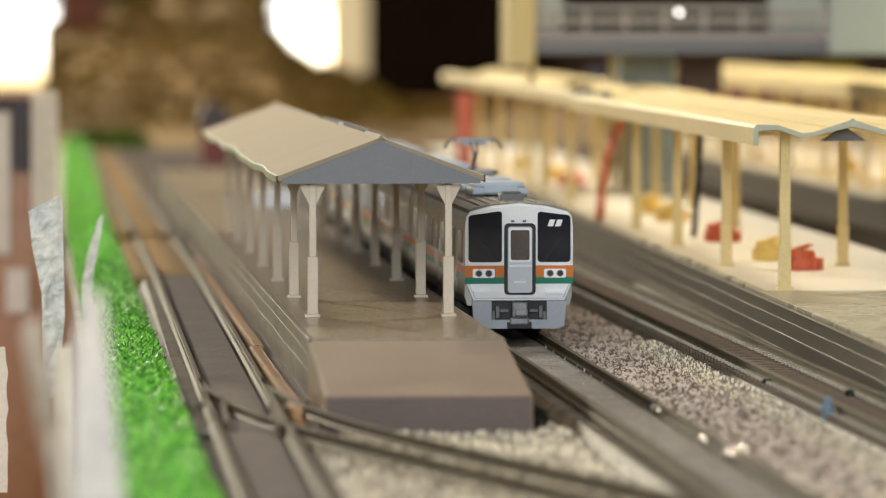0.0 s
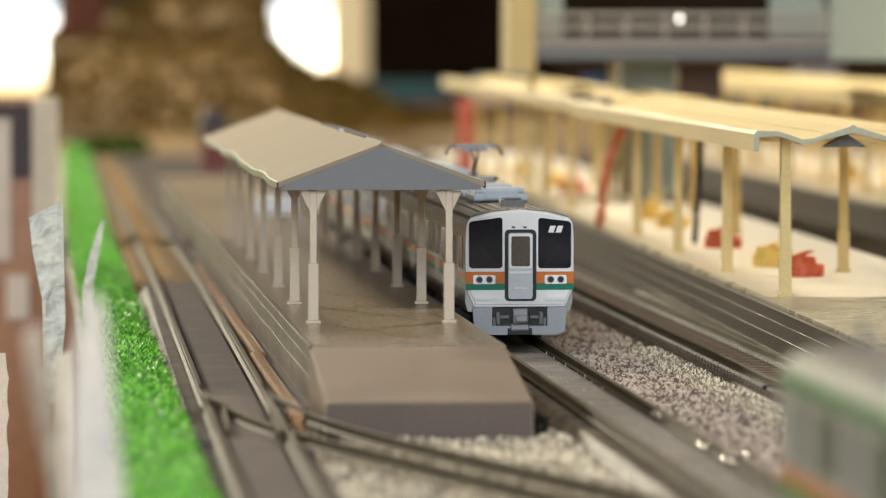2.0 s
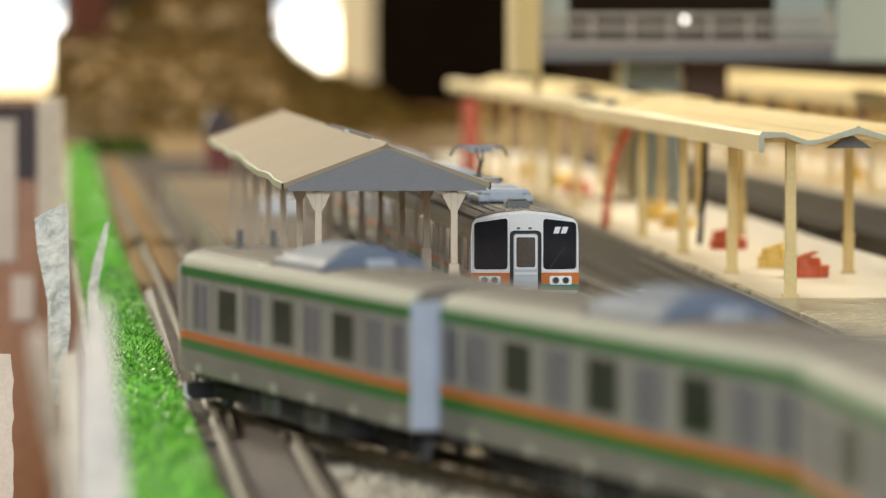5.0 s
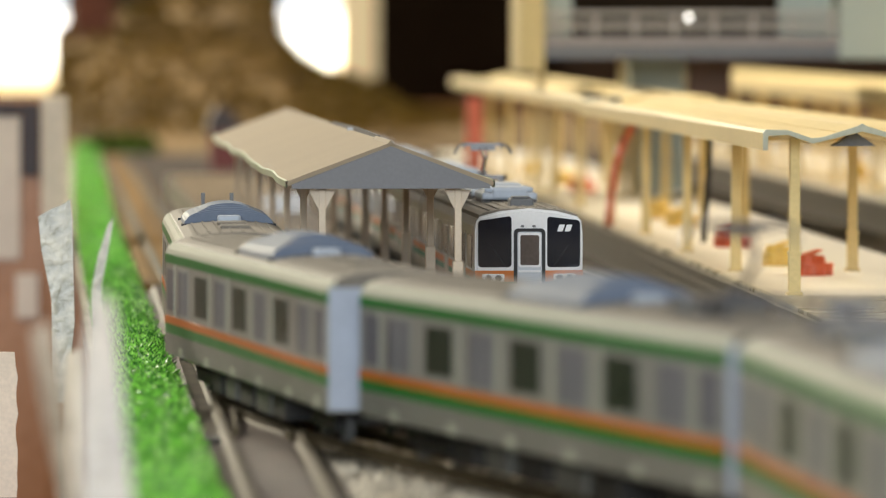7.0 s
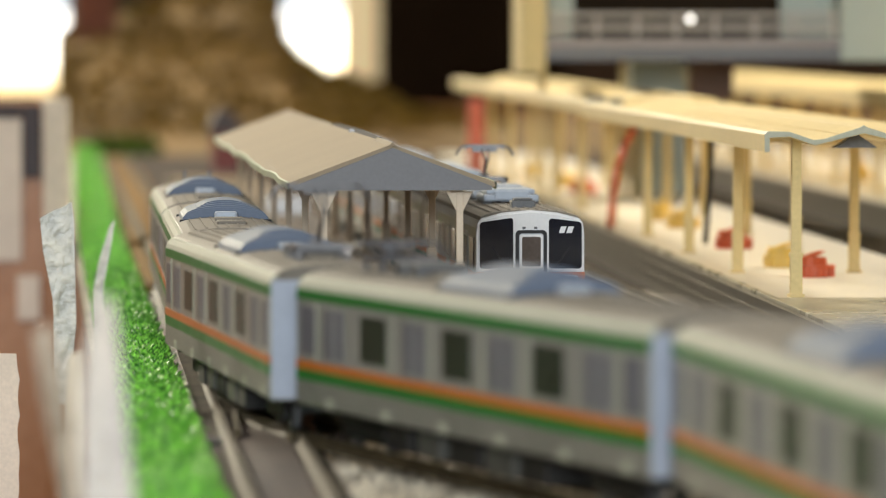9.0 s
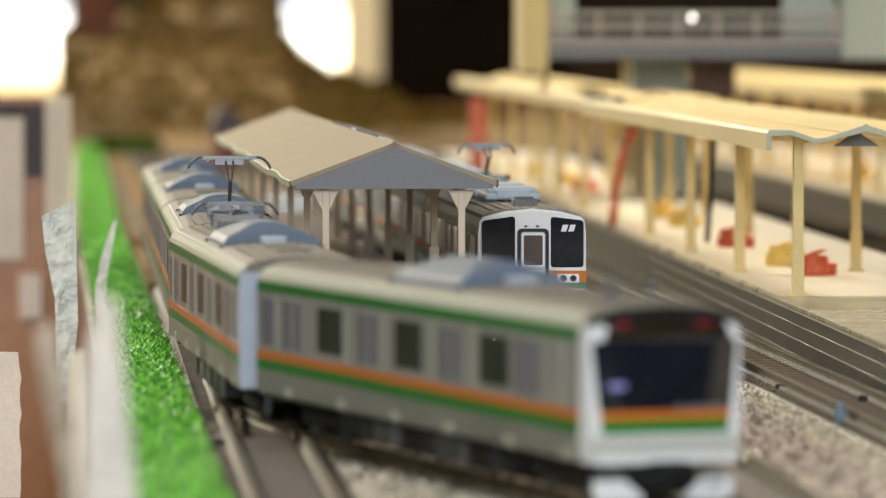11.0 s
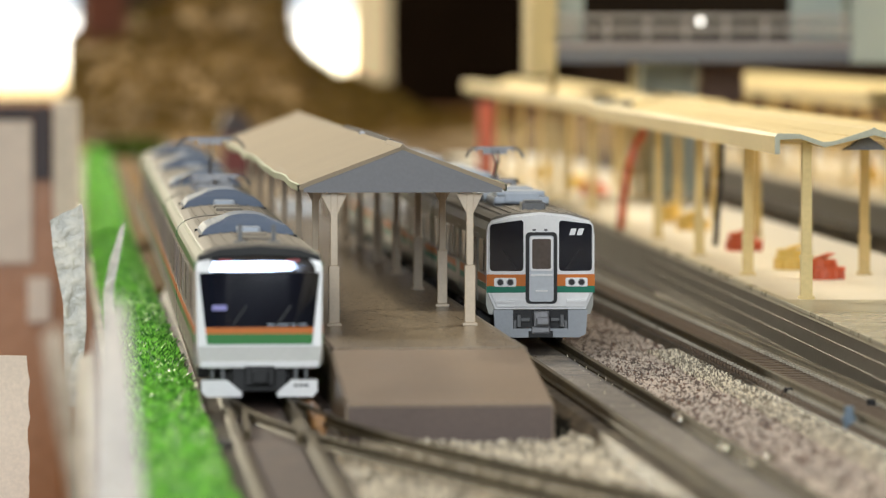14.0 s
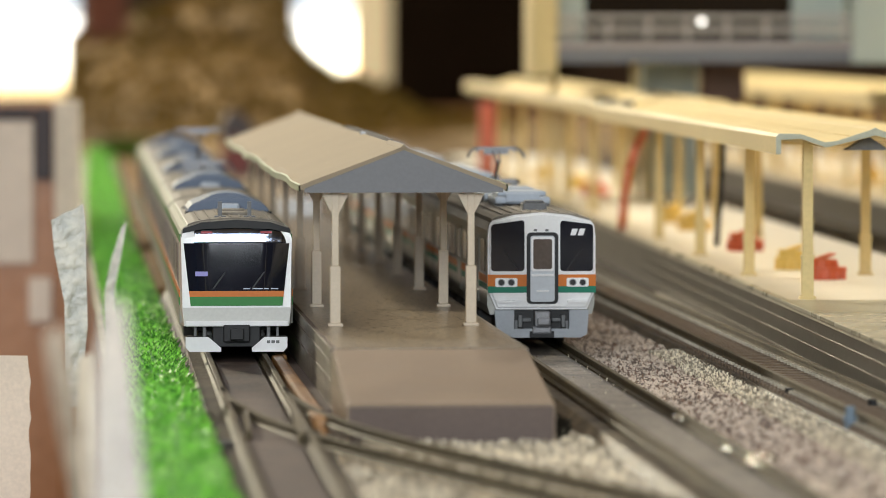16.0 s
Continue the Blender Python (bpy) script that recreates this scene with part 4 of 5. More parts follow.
def standing_face(root):
    y = -63.4
    f = -65.5
    out = [(-8.2, 6.4), (-9.75, 10), (-9.75, 19.5), (-9.5, 21.6), (-8.8, 22.4), (-5, 23.4), (0, 23.9), (5, 23.4), (8.8, 22.4), (9.5, 21.6), (9.75, 19.5), (9.75, 10), (8.2, 6.4)]
    bm = prism([(x, z) for x, z in out], f, y)
    bmesh.ops.bevel(bm, geom=[e for e in bm.edges if all(abs(v.co.y - f) < 1e-6 for v in e.verts)], offset=0.45, segments=3, affect="EDGES")
    face = part("cab_front", bm, TWHITE, root, "white cab front")

    def plate(name, pts, m, label="", proud=0.07, parent=None):
        return part(name, prism(pts, f - proud, f + 0.3), m, parent or face, label)

    def rounded(x0, x1, z0, z1, r=0.6, tilt=0.0):
        pts = []
        for cx, cz, a in ((x1 - r, z1 - r, 0), (x0 + r, z1 - r, 90), (x0 + r, z0 + r, 180), (x1 - r, z0 + r, 270)):
            for k in range(5):
                t = radians(a + 22.5 * k)
                px, pz = cx + r * math.cos(t), cz + r * math.sin(t)
                pts.append((px, pz + (tilt * (px - x0) if pz > (z0 + z1) / 2 else 0)))
        return pts
    for s in (-1, 1):
        x0, x1 = (-9.2, -3.15) if s < 0 else (3.3, 9.25)
        pts = rounded(x0, x1, 13.3, 21.7 if s < 0 else 22.45, 0.6, 0.14 if s < 0 else -0.12)
        plate("windscreen", pts, GLASSD, "dark glossy windscreen")
        wx = s * 4.4
        plate("wiper", [(wx, 13.6), (wx + 0.22, 13.6), (wx + s * 2.6 + 0.22, 17.2), (wx + s * 2.6, 17.2)], UNDER, "thin windscreen wiper", 0.12)
        plate("orange_stripe", [(s * 9.78, 10.6), (s * 2.75, 10.6), (s * 2.75, 12.7), (s * 9.78, 12.7)], TORANGE, "orange stripe", 0.03)
        plate("teal_stripe", [(s * 9.75, 9.4), (s * 2.75, 9.4), (s * 2.75, 10.6), (s * 9.78, 10.6)], TTEAL, "teal stripe", 0.03)
        cx = s * 6.45
        h = plate("headlight", rounded(cx - 2.0, cx + 2.0, 10.5, 12.1, 0.3), TWHITE, "white headlight surround", 0.35)
        for k in (-0.9, 0.9):
            bm = bmesh.new()
            tube(bm, (cx + k, f - 0.42, 11.3), (cx + k, f + 0.1, 11.3), 0.68, 16)
            part("lamp_ring", bm, LENSM, h)
            bm = bmesh.new()
            tube(bm, (cx + k, f - 0.5, 11.3), (cx + k, f + 0.1, 11.3), 0.52, 16)
            part("lamp", bm, BLACK, h, "dark lamp lens")
        plate("step", [(cx - 1.8, 7.6), (cx + 1.8, 7.6), (cx + 1.8, 8.1), (cx - 1.8, 8.1)], TWHITE, "", 0.6)
    plate("door_seal", rounded(-2.75, 2.95, 7.4, 20.3, 0.8), BLACK, "black rubber door surround", 0.25)
    door = plate("end_door", rounded(-2.1, 2.3, 7.8, 19.7, 0.5), TDOOR, "pale grey end door", 0.4)
    plate("door_window_frame", rounded(-1.95, 2.15, 13.3, 19.5, 0.45), TWHITE, "", 0.5, door)
    plate("door_window", rounded(-1.6, 1.8, 13.7, 19.1, 0.35), DOORGLASS, "brown-tinted door window", 0.56, door)
    plate("door_rail", [(-1.9, 12.4), (2.1, 12.4), (2.1, 12.8), (-1.9, 12.8)], TWHITE, "", 0.62, door)
    plate("door_step", [(-1.0, 9.6), (1.2, 9.6), (1.2, 9.9), (-1.0, 9.9)], TWHITE, "", 0.7, door)
    for x in (-1.2, 0.9):
        plate("marker_lamp", rounded(x - 0.3, x + 0.3, 20.5, 20.9, 0.14), DARKGREY, "", 0.3)
    # railway mark: plain white strokes
    mk = [[(5.1, 19.75), (6.1, 19.75), (6.5, 20.95), (5.5, 20.95)], [(6.45, 19.75), (7.45, 19.75), (7.85, 20.95), (6.85, 20.95)]]
    for pts in mk:
        plate("railway_mark", pts, TWHITE, "white company mark", 0.12)
    # skirt and coupler
    sk = [(-8.5, 6.3), (-8.2, 1.9), (-7.0, 1.3), (7.0, 1.3), (8.2, 1.9), (8.5, 6.3), (5.0, 6.3), (5.0, 2.9), (-5.0, 2.9), (-5.0, 6.3)]
    part("skirt", prism(sk, f + 0.1, f + 1.6), SKIRT, face, "grey skirt plate")
    # solid black box added for the shade around the coupler
    part("coupler_shade_box", boxes((-5.2, 5.2, f + 1.5, f + 2.4, 2.2, 6.2)), BLACK, face)
    for s in (-1, 1):
        part("brake_pipe", boxes((s * 3.9 - 0.35, s * 3.9 + 0.35, f - 0.1, f + 1.6, 3.2, 5.4), (s * 2.7 - 0.8, s * 2.7 + 0.8, f + 0.4, f + 1.6, 4.2, 4.8), (s * 4.6 - 0.3, s * 4.6 + 0.3, f + 0.3, f + 1.6, 2.6, 4.4), bevel=0.1), DARKGREY, face)
    part("coupler_step", boxes((-2.2, 2.2, f - 0.35, f + 0.4, 1.3, 2.5), bevel=0.1), BLACK, face, "black step under the coupler")
    part("coupler", boxes((-1.4, 1.4, f - 1.6, f + 1.5, 3.3, 6.1), (-1.0, 1.4, f - 2.4, f - 1.2, 3.6, 5.0), (-1.7, 1.7, f - 0.6, f + 1.2, 2.0, 3.4), bevel=0.3), COUPLER, face, "grey metal coupler")


DOORGLASS = mat("door_glass_brown", (0.10, 0.08, 0.07), 0.12, vary=0.15, coat=0.4)
FACE1 = 931.0


def standing_train():
    for i in range(4):
        c = standing_car(front=(i == 0), panto=30 if i == 0 else False)
        at(c, T1, FACE1 + 65.5 + i * 134.5, 0)


standing_train()


# ---- the white platform with the cream canopy ----
def white_platform():
    lean = -1.25
    root = thing("white_platform", "white-topped model platform with dark ribbed side wall", "platform", kind="structure", x=136.2, y=1000, rz=lean)
    part("deck", prism([(0, -4.4), (0, 5.6), (45, 5.6), (45, -4.4)], -360, 1100), DARKWALL, root, "dark ribbed side wall")
    part("top", boxes((-0.4, 45.4, -360, 1100, 5.6, 7.0), bevel=0.25), WHITETOP, root, "white platform top")
    for z in (-2.2, 0.6, 3.2):
        part("rib", boxes((-0.2, 0.1, -358, 1098, z, z + 0.25)), PLAT_WALL, root)
    part("edge_lip", boxes((-0.8, 0.5, -358, 1098, 6.3, 7.12), bevel=0.15), GREYTOP, root, "grey edge lip")
    part("near_top", boxes((0.5, 45.0, -359, -52, 6.9, 7.06)), GREYTOP, root, "greyer open end of the platform")


white_platform()


def cream_canopy():
    root = thing("cream_canopy", "cream plastic platform canopy with folded roof on square columns", "canopy", x=136.2, y=1000, rz=-1.25)

    def roof(y0, y1, dz, rim=True):
        p = [(-2.9, 34.0), (-2.9, 37.2), (-2.4, 37.8), (1.6, 37.7), (6.0, 36.2), (8.0, 36.4), (14.6, 38.5), (15.2, 38.9), (15.8, 38.5),
             (22.4, 36.4), (24.4, 36.2), (28.8, 37.7), (32.8, 37.8), (33.3, 37.2), (33.3, 34.0)]
        inner = [(32.5, 34.0), (32.5, 36.6), (28.8, 36.8), (24.2, 35.2), (15.2, 37.4), (6.2, 35.2), (1.6, 36.8), (-2.1, 36.6), (-2.1, 34.0)]
        r = part("roof", prism([(x, z + dz) for x, z in p + inner], y0, y1), YELLOW, root)
        if rim:
            part("roof_rim", prism([(x * 1.004 - 0.05, z + dz + 0.05) for x, z in p] + [(x, z + dz + 0.1) for x, z in inner], y0 - 0.5, y0 + 0.3), YEDGE, root, "grey-green roof rim")
        for x in (3.6, 11.0, 19.4, 26.6):
            zz = {3.6: 37.0, 11.0: 37.4, 19.4: 37.4, 26.6: 37.0}[x] + dz
            part("roof_seam", boxes((x - 0.2, x + 0.2, y0 + 1, y1 - 1, zz - 0.3, zz + 0.06)), YELLOW, root)
        return r
    roof(-60, 350, 0)
    roof(351, 930, 0.7, False)
    part("joint_block", boxes((-1.5, 3.5, 346, 353, 37.5, 39.2), (4.5, 8, 347, 352, 37, 38.6), bevel=0.2), DARKGREY, root)
    me = to_mesh("column", boxes((-0.92, 0.92, -0.95, 0.95, 7.0, 36.2), bevel=0.12), YELLOW)
    base = to_mesh("column_foot", boxes((-1.08, 1.08, -1.1, 1.1, 7.0, 15.0), (-1.45, 1.45, -1.45, 1.45, 7.0, 7.6), (-1.2, 1.2, -1.2, 1.2, 14.4, 15.2), bevel=0.1), YELLOW)
    for i in range(10):
        for x in (4.2, 28.0):
            c = at(part("column", me, YELLOW, root), x, -49 + 96 * i)
            part("column_foot", base, YELLOW, c)
        y = -49 + 96 * i
        if 0 < i and y < 900:
            part("cross_beam", boxes((2.0, 28.0, y - 0.8, y + 0.8, 33.4, 35.4), bevel=0.1), YELLOW, root)
        if y < 900:
            part("bracket", prism([(11, 34.6), (19, 34.6), (15.2, 37.2)], y - 2.2, y + 2.2), DARKGREY, root)


cream_canopy()


# ---- benches and kiosks on the white platform ----
def stool(label, material, x, y, w, d, h):
    seat = tagged(new("bench"), label, "bench", "round benches on the platform")
    at(seat, x, y, 7.0)
    bm = bmesh.new()
    tube(bm, (0, 0, 0), (0, 0, h * 0.40), w * 0.44, 20, w * 0.46)
    part("base", bm, material, seat)
    bm = bmesh.new()
    tube(bm, (0, 0, h * 0.40), (0, 0, h * 0.52), w * 0.54, 24, w * 0.52)
    part("seat", bm, material, seat)
    leg = to_mesh("leg", boxes((-0.28, 0.28, -0.28, 0.28, 0, h * 0.42), bevel=0.06), material)
    for k in range(12):
        a = 2 * math.pi * k / 12
        at(part("leg", leg, material, seat), math.cos(a) * w * 0.48, math.sin(a) * w * 0.48)
    bm = bmesh.new()
    tube(bm, (-0.6, 0, h * 0.52), (-0.5, 0, h * 0.88), w * 0.42, 16, w * 0.36)
    tube(bm, (-0.5, 0, h * 0.88), (-0.7, 0, h), w * 0.36, 16, w * 0.24)
    part("backrest", bm, material, seat)
    return seat


YB, RB = "round yellow bench with a raised middle", "round red bench with a raised middle"
for lab, m, x, y in ((RB, BENCHR, 156.5, 1165), (YB, BENCHY, 154.6, 1073), (RB, BENCHR, 154.5, 1030), (YB, BENCHY, 161.2, 1342), (YB, BENCHY, 160.3, 1288),
                     (YB, BENCHY, 167.4, 1755), (YB, BENCHY, 165.9, 1627), (RB, BENCHR, 164.9, 1570)):
    stool(lab, m, x, y, 8.2, 8.2, 4.6)



def red_poles():
    bm = bmesh.new()
    pts = [(142.2, 1290, 7), (142.7, 1290, 14), (143.9, 1290, 22), (145.9, 1290, 28), (148.2, 1290, 32)]
    for a, b in zip(pts, pts[1:]):
        tube(bm, a, b, 1.0, 10)
    solid("red_hose", bm, REDPOLE, "bent red plastic pipe leaning under the canopy", "pipe", smooth=True)
    bm = boxes((-2.6, 2.6, -2.6, 2.6, -4.2, 33), bevel=0.3)
    at(solid("red_post", bm, REDPOLE, "square red post behind the canopy columns", "post"), 148.0, 1760)
    bm = bmesh.new()
    pts = [(153.2, 1190, 7), (153.7, 1190, 14), (154.4, 1190, 24), (154.7, 1190, 33)]
    for a, b in zip(pts, pts[1:]):
        tube(bm, a, b, 0.7, 8)
    solid("black_cable", bm, BLACK, "black cable hanging from the canopy", "cable", smooth=True)


red_poles()


# ---- far platform and canopy ----
def far_platform():
    root = thing("far_platform", "second white-topped model platform with cream canopy", "platform", kind="structure", x=250, y=1700, rz=-1.25)
    part("deck", boxes((0, 60, -500, 600, -4.4, 5.6)), DARKWALL, root)
    part("top", boxes((-0.4, 60.4, -500, 600, 5.6, 7.0), bevel=0.25), WHITETOP, root)
    part("roof", prism([(-3, 34), (-3, 38.6), (4, 38.9), (12, 37), (22, 39.5), (32, 37), (40, 38.9), (47, 38.6), (47, 34), (46, 34), (46, 36.4), (22, 37), (-2, 36.4), (-2, 34)], -260, 560), YELLOW, root, "cream folded roof")
    me = to_mesh("column", boxes((-1.1, 1.1, -1.1, 1.1, 7.0, 37.0), bevel=0.12), YELLOW)
    for i in range(9):
        for x in (6, 38):
            at(part("column", me, YELLOW, root), x, -240 + 96 * i)
    for i in range(5):
        stool("round yellow bench with a raised middle", BENCHY, 262 + i * 2, 1260 + 110 * i, 8, 8, 6.6)
    stool("round red bench with a raised middle", BENCHR, 270, 1330, 8, 8, 6.6)
    for i, x in enumerate((196, 226)):
        track("grey model track between the two platforms", straight(x, 900, 2100), TIE, ROADBED, ties=False)


far_platform()


# ---- the concourse over the platforms ----
def concourse():
    root = thing("station_concourse", "grey model station concourse bridging the platforms", "footbridge", x=0, y=1500, z=0)
    part("deck_beam", boxes((146, 320, 0, 60, 47.6, 51.4), bevel=0.2), FASCIA, root)
    part("deck_edge", boxes((146, 320, -1.5, 61, 51.4, 54.2), bevel=0.2), CONC, root)
    part("parapet_rail", boxes((147, 320, -0.8, 0.4, 60.3, 61.5), bevel=0.1), RAILING, root)
    part("parapet_rail", boxes((147, 320, -0.8, 0.4, 56.5, 58.0), bevel=0.1), RAILING, root)
    me = to_mesh("baluster", boxes((-0.4, 0.4, -0.5, 0.3, 54.0, 60.4)), RAILING)
    for i in range(15):
        at(part("baluster", me, RAILING, root), 150 + i * 11.5, 0)
    part("wall_panel", boxes((146, 156, 14, 16, 54, 90)), PALE, root, "pale green wall panel")
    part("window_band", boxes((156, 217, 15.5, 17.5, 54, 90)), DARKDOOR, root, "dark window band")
    part("wall_panel", boxes((217, 232, 14, 16, 54, 90)), PALE, root, "pale green wall panel")
    part("end_block", boxes((232.5, 262, -2, 60, 47.4, 90), bevel=0.4), PALE, root, "pale green end block")
    part("end_pillar", boxes((139.4, 146.4, -2, 30, 44, 90), (139.0, 141.0, -3, -1, 44, 90), (144.4, 146.0, -3, -1, 44, 90), bevel=0.2), YELLOW, root, "cream end pillar")
    for x in (148.5, 172.5):
        part("support", boxes((x - 1, x + 1, 30, 32, 7, 47.8)), YELLOW, root)
    part("stair_wall", boxes((177.4, 194.3, 55, 60, 7, 47.8)), PALE, root, "pale stair wall under the deck")
    part("hanging_box", boxes((195, 208, 50, 58, 36, 47.8), bevel=0.3), HUTBROWN, root, "brown box under the deck")
    part("support", boxes((300, 312, 20, 40, -4.2, 47.8)), CONC, root)
    bm = bmesh.new()
    bmesh.ops.create_uvsphere(bm, u_segments=16, v_segments=8, radius=0.75)
    lamp_ob = solid("globe_lamp", bm, LIGHTW, "small glowing white globe lamp on the parapet", "lamp", smooth=True)
    at(lamp_ob, 188.5, 1499, 59.6)


concourse()


# ---- hill and far things ----
def ridge(x):
    pts = ((-60, 30), (40, 62), (100, 82), (124, 82), (131, 74), (134, 53), (147, 40), (163, 31), (180, 27), (190, 22), (198, 15), (215, 9), (240, 7), (700, 4))
    for (a, za), (b, zb) in zip(pts, pts[1:]):
        if x <= b:
            k = (x - a) / (b - a)
            return za + (zb - za) * k
    return 4.0


def hill():
    bm = bmesh.new()
    nx, ny = 90, 60
    rows = []
    for j in range(ny + 1):
        y = 2480 + 640 * j / ny
        row = []
        for i in range(nx + 1):
            x = 10 + 520 * (i / nx) ** 1.3
            k = min(1.0, max(0.0, (y - 2490) / 470))
            k = k * k * (3 - 2 * k)
            if y > 3030:
                k *= max(0.0, 1 - (y - 3030) / 90) ** 0.5
            z = -4.3 + (ridge(x) + 4.3) * k
            z += (4 * noise.noise((x * 0.05, y * 0.03, 4)) + 1.5 * noise.noise((x * 0.15, y * 0.1, 9))) * k * (0.3 + 0.7 * min(1, ridge(x) / 60))
            row.append(bm.verts.new((x, y, z)))
        rows.append(row)
    for j in range(ny):
        for i in range(nx):
            bm.faces.new((rows[j][i], rows[j][i + 1], rows[j + 1][i + 1], rows[j + 1][i]))
    solid("hill", bm, EARTH, "brown earth hill of the layout with dry scrub", "hill", kind="structure", smooth=True)
    rnd = random.Random(11)
    v, f = [], []
    for _ in range(2600):
        x, y = rnd.uniform(12, 260), rnd.uniform(2520, 3000)
        k = min(1.0, max(0.0, (y - 2490) / 470))
        k = k * k * (3 - 2 * k)
        z = -4.3 + (ridge(x) + 4.3) * k
        if z < 4:
            continue
        r = rnd.uniform(1.5, 4.5)
        for _ in range(4):
            a, b = rnd.random() * 6.28, rnd.random() * 6.28
            n = len(v)
            p = Vector((x + rnd.uniform(-r, r), y + rnd.uniform(-r, r), z + rnd.uniform(-0.5, r)))
            for e in range(3):
                v.append(tuple((p + Vector((math.cos(a + 2.1 * e) * r * 0.5, math.sin(b + 2.1 * e) * r * 0.5, math.sin(a + 2.1 * e) * r * 0.5))) * MM))
            f.append((n, n + 1, n + 2))
    me = bpy.data.meshes.new("scrub")
    me.from_pydata(v, [], f)
    me.materials.append(SCRUB)
    tagged(new("scrub", me), "dry olive scrub tufts on the hill", "scrub", kind="stuff")



hill()


def green_scrub():
    rnd = random.Random(31)
    v, f = [], []
    for _ in range(300):
        low = rnd.random() < 0.6
        x, y, z = (rnd.uniform(26, 56), rnd.uniform(2490, 2600), -4.0) if low else (rnd.uniform(44, 128), rnd.uniform(2900, 2990), 0.82 * ridge(rnd.uniform(40, 90)))
        r = rnd.uniform(2.0, 4.5)
        for _ in range(5):
            a, b = rnd.random() * 6.28, rnd.random() * 6.28
            p = Vector((x + rnd.uniform(-r, r), y + rnd.uniform(-r, r), z + rnd.uniform(0, 2 * r)))
            n = len(v)
            for e in range(3):
                v.append(tuple((p + Vector((math.cos(a + 2.1 * e), math.sin(b + 2.1 * e), math.sin(a + 2.1 * e))) * r * 0.45) * MM))
            f.append((n, n + 1, n + 2))
    me = bpy.data.meshes.new("green_scrub")
    me.from_pydata(v, [], f)
    me.materials.append(GREENSCRUB)
    tagged(new("green_scrub", me), "dark green scrub tufts at the foot of the hill", "scrub", kind="stuff")


GREENSCRUB = mat("green_scrub", (0.045, 0.075, 0.012), 0.9, vary=0.3, size=30, fine=3, island=0.5, second=(0.09, 0.14, 0.02), spec=0.1)
green_scrub()


# ---- small things on the ground ----
SHINY = mat("joiner_metal", (0.85, 0.80, 0.68), 0.12, 1.0, vary=0.1)
PEGBLUE = mat("peg_bluegrey", (0.16, 0.22, 0.28), 0.4, vary=0.2)
PATCH = mat("dark_red_chip", (0.16, 0.04, 0.035), 0.7, vary=0.3)
CLUMP = mat("dark_gap_clump", (0.022, 0.020, 0.014), 0.8, vary=0.4, spec=0.2)
MOSS = mat("green_scrap", (0.16, 0.34, 0.20), 0.6, vary=0.3)


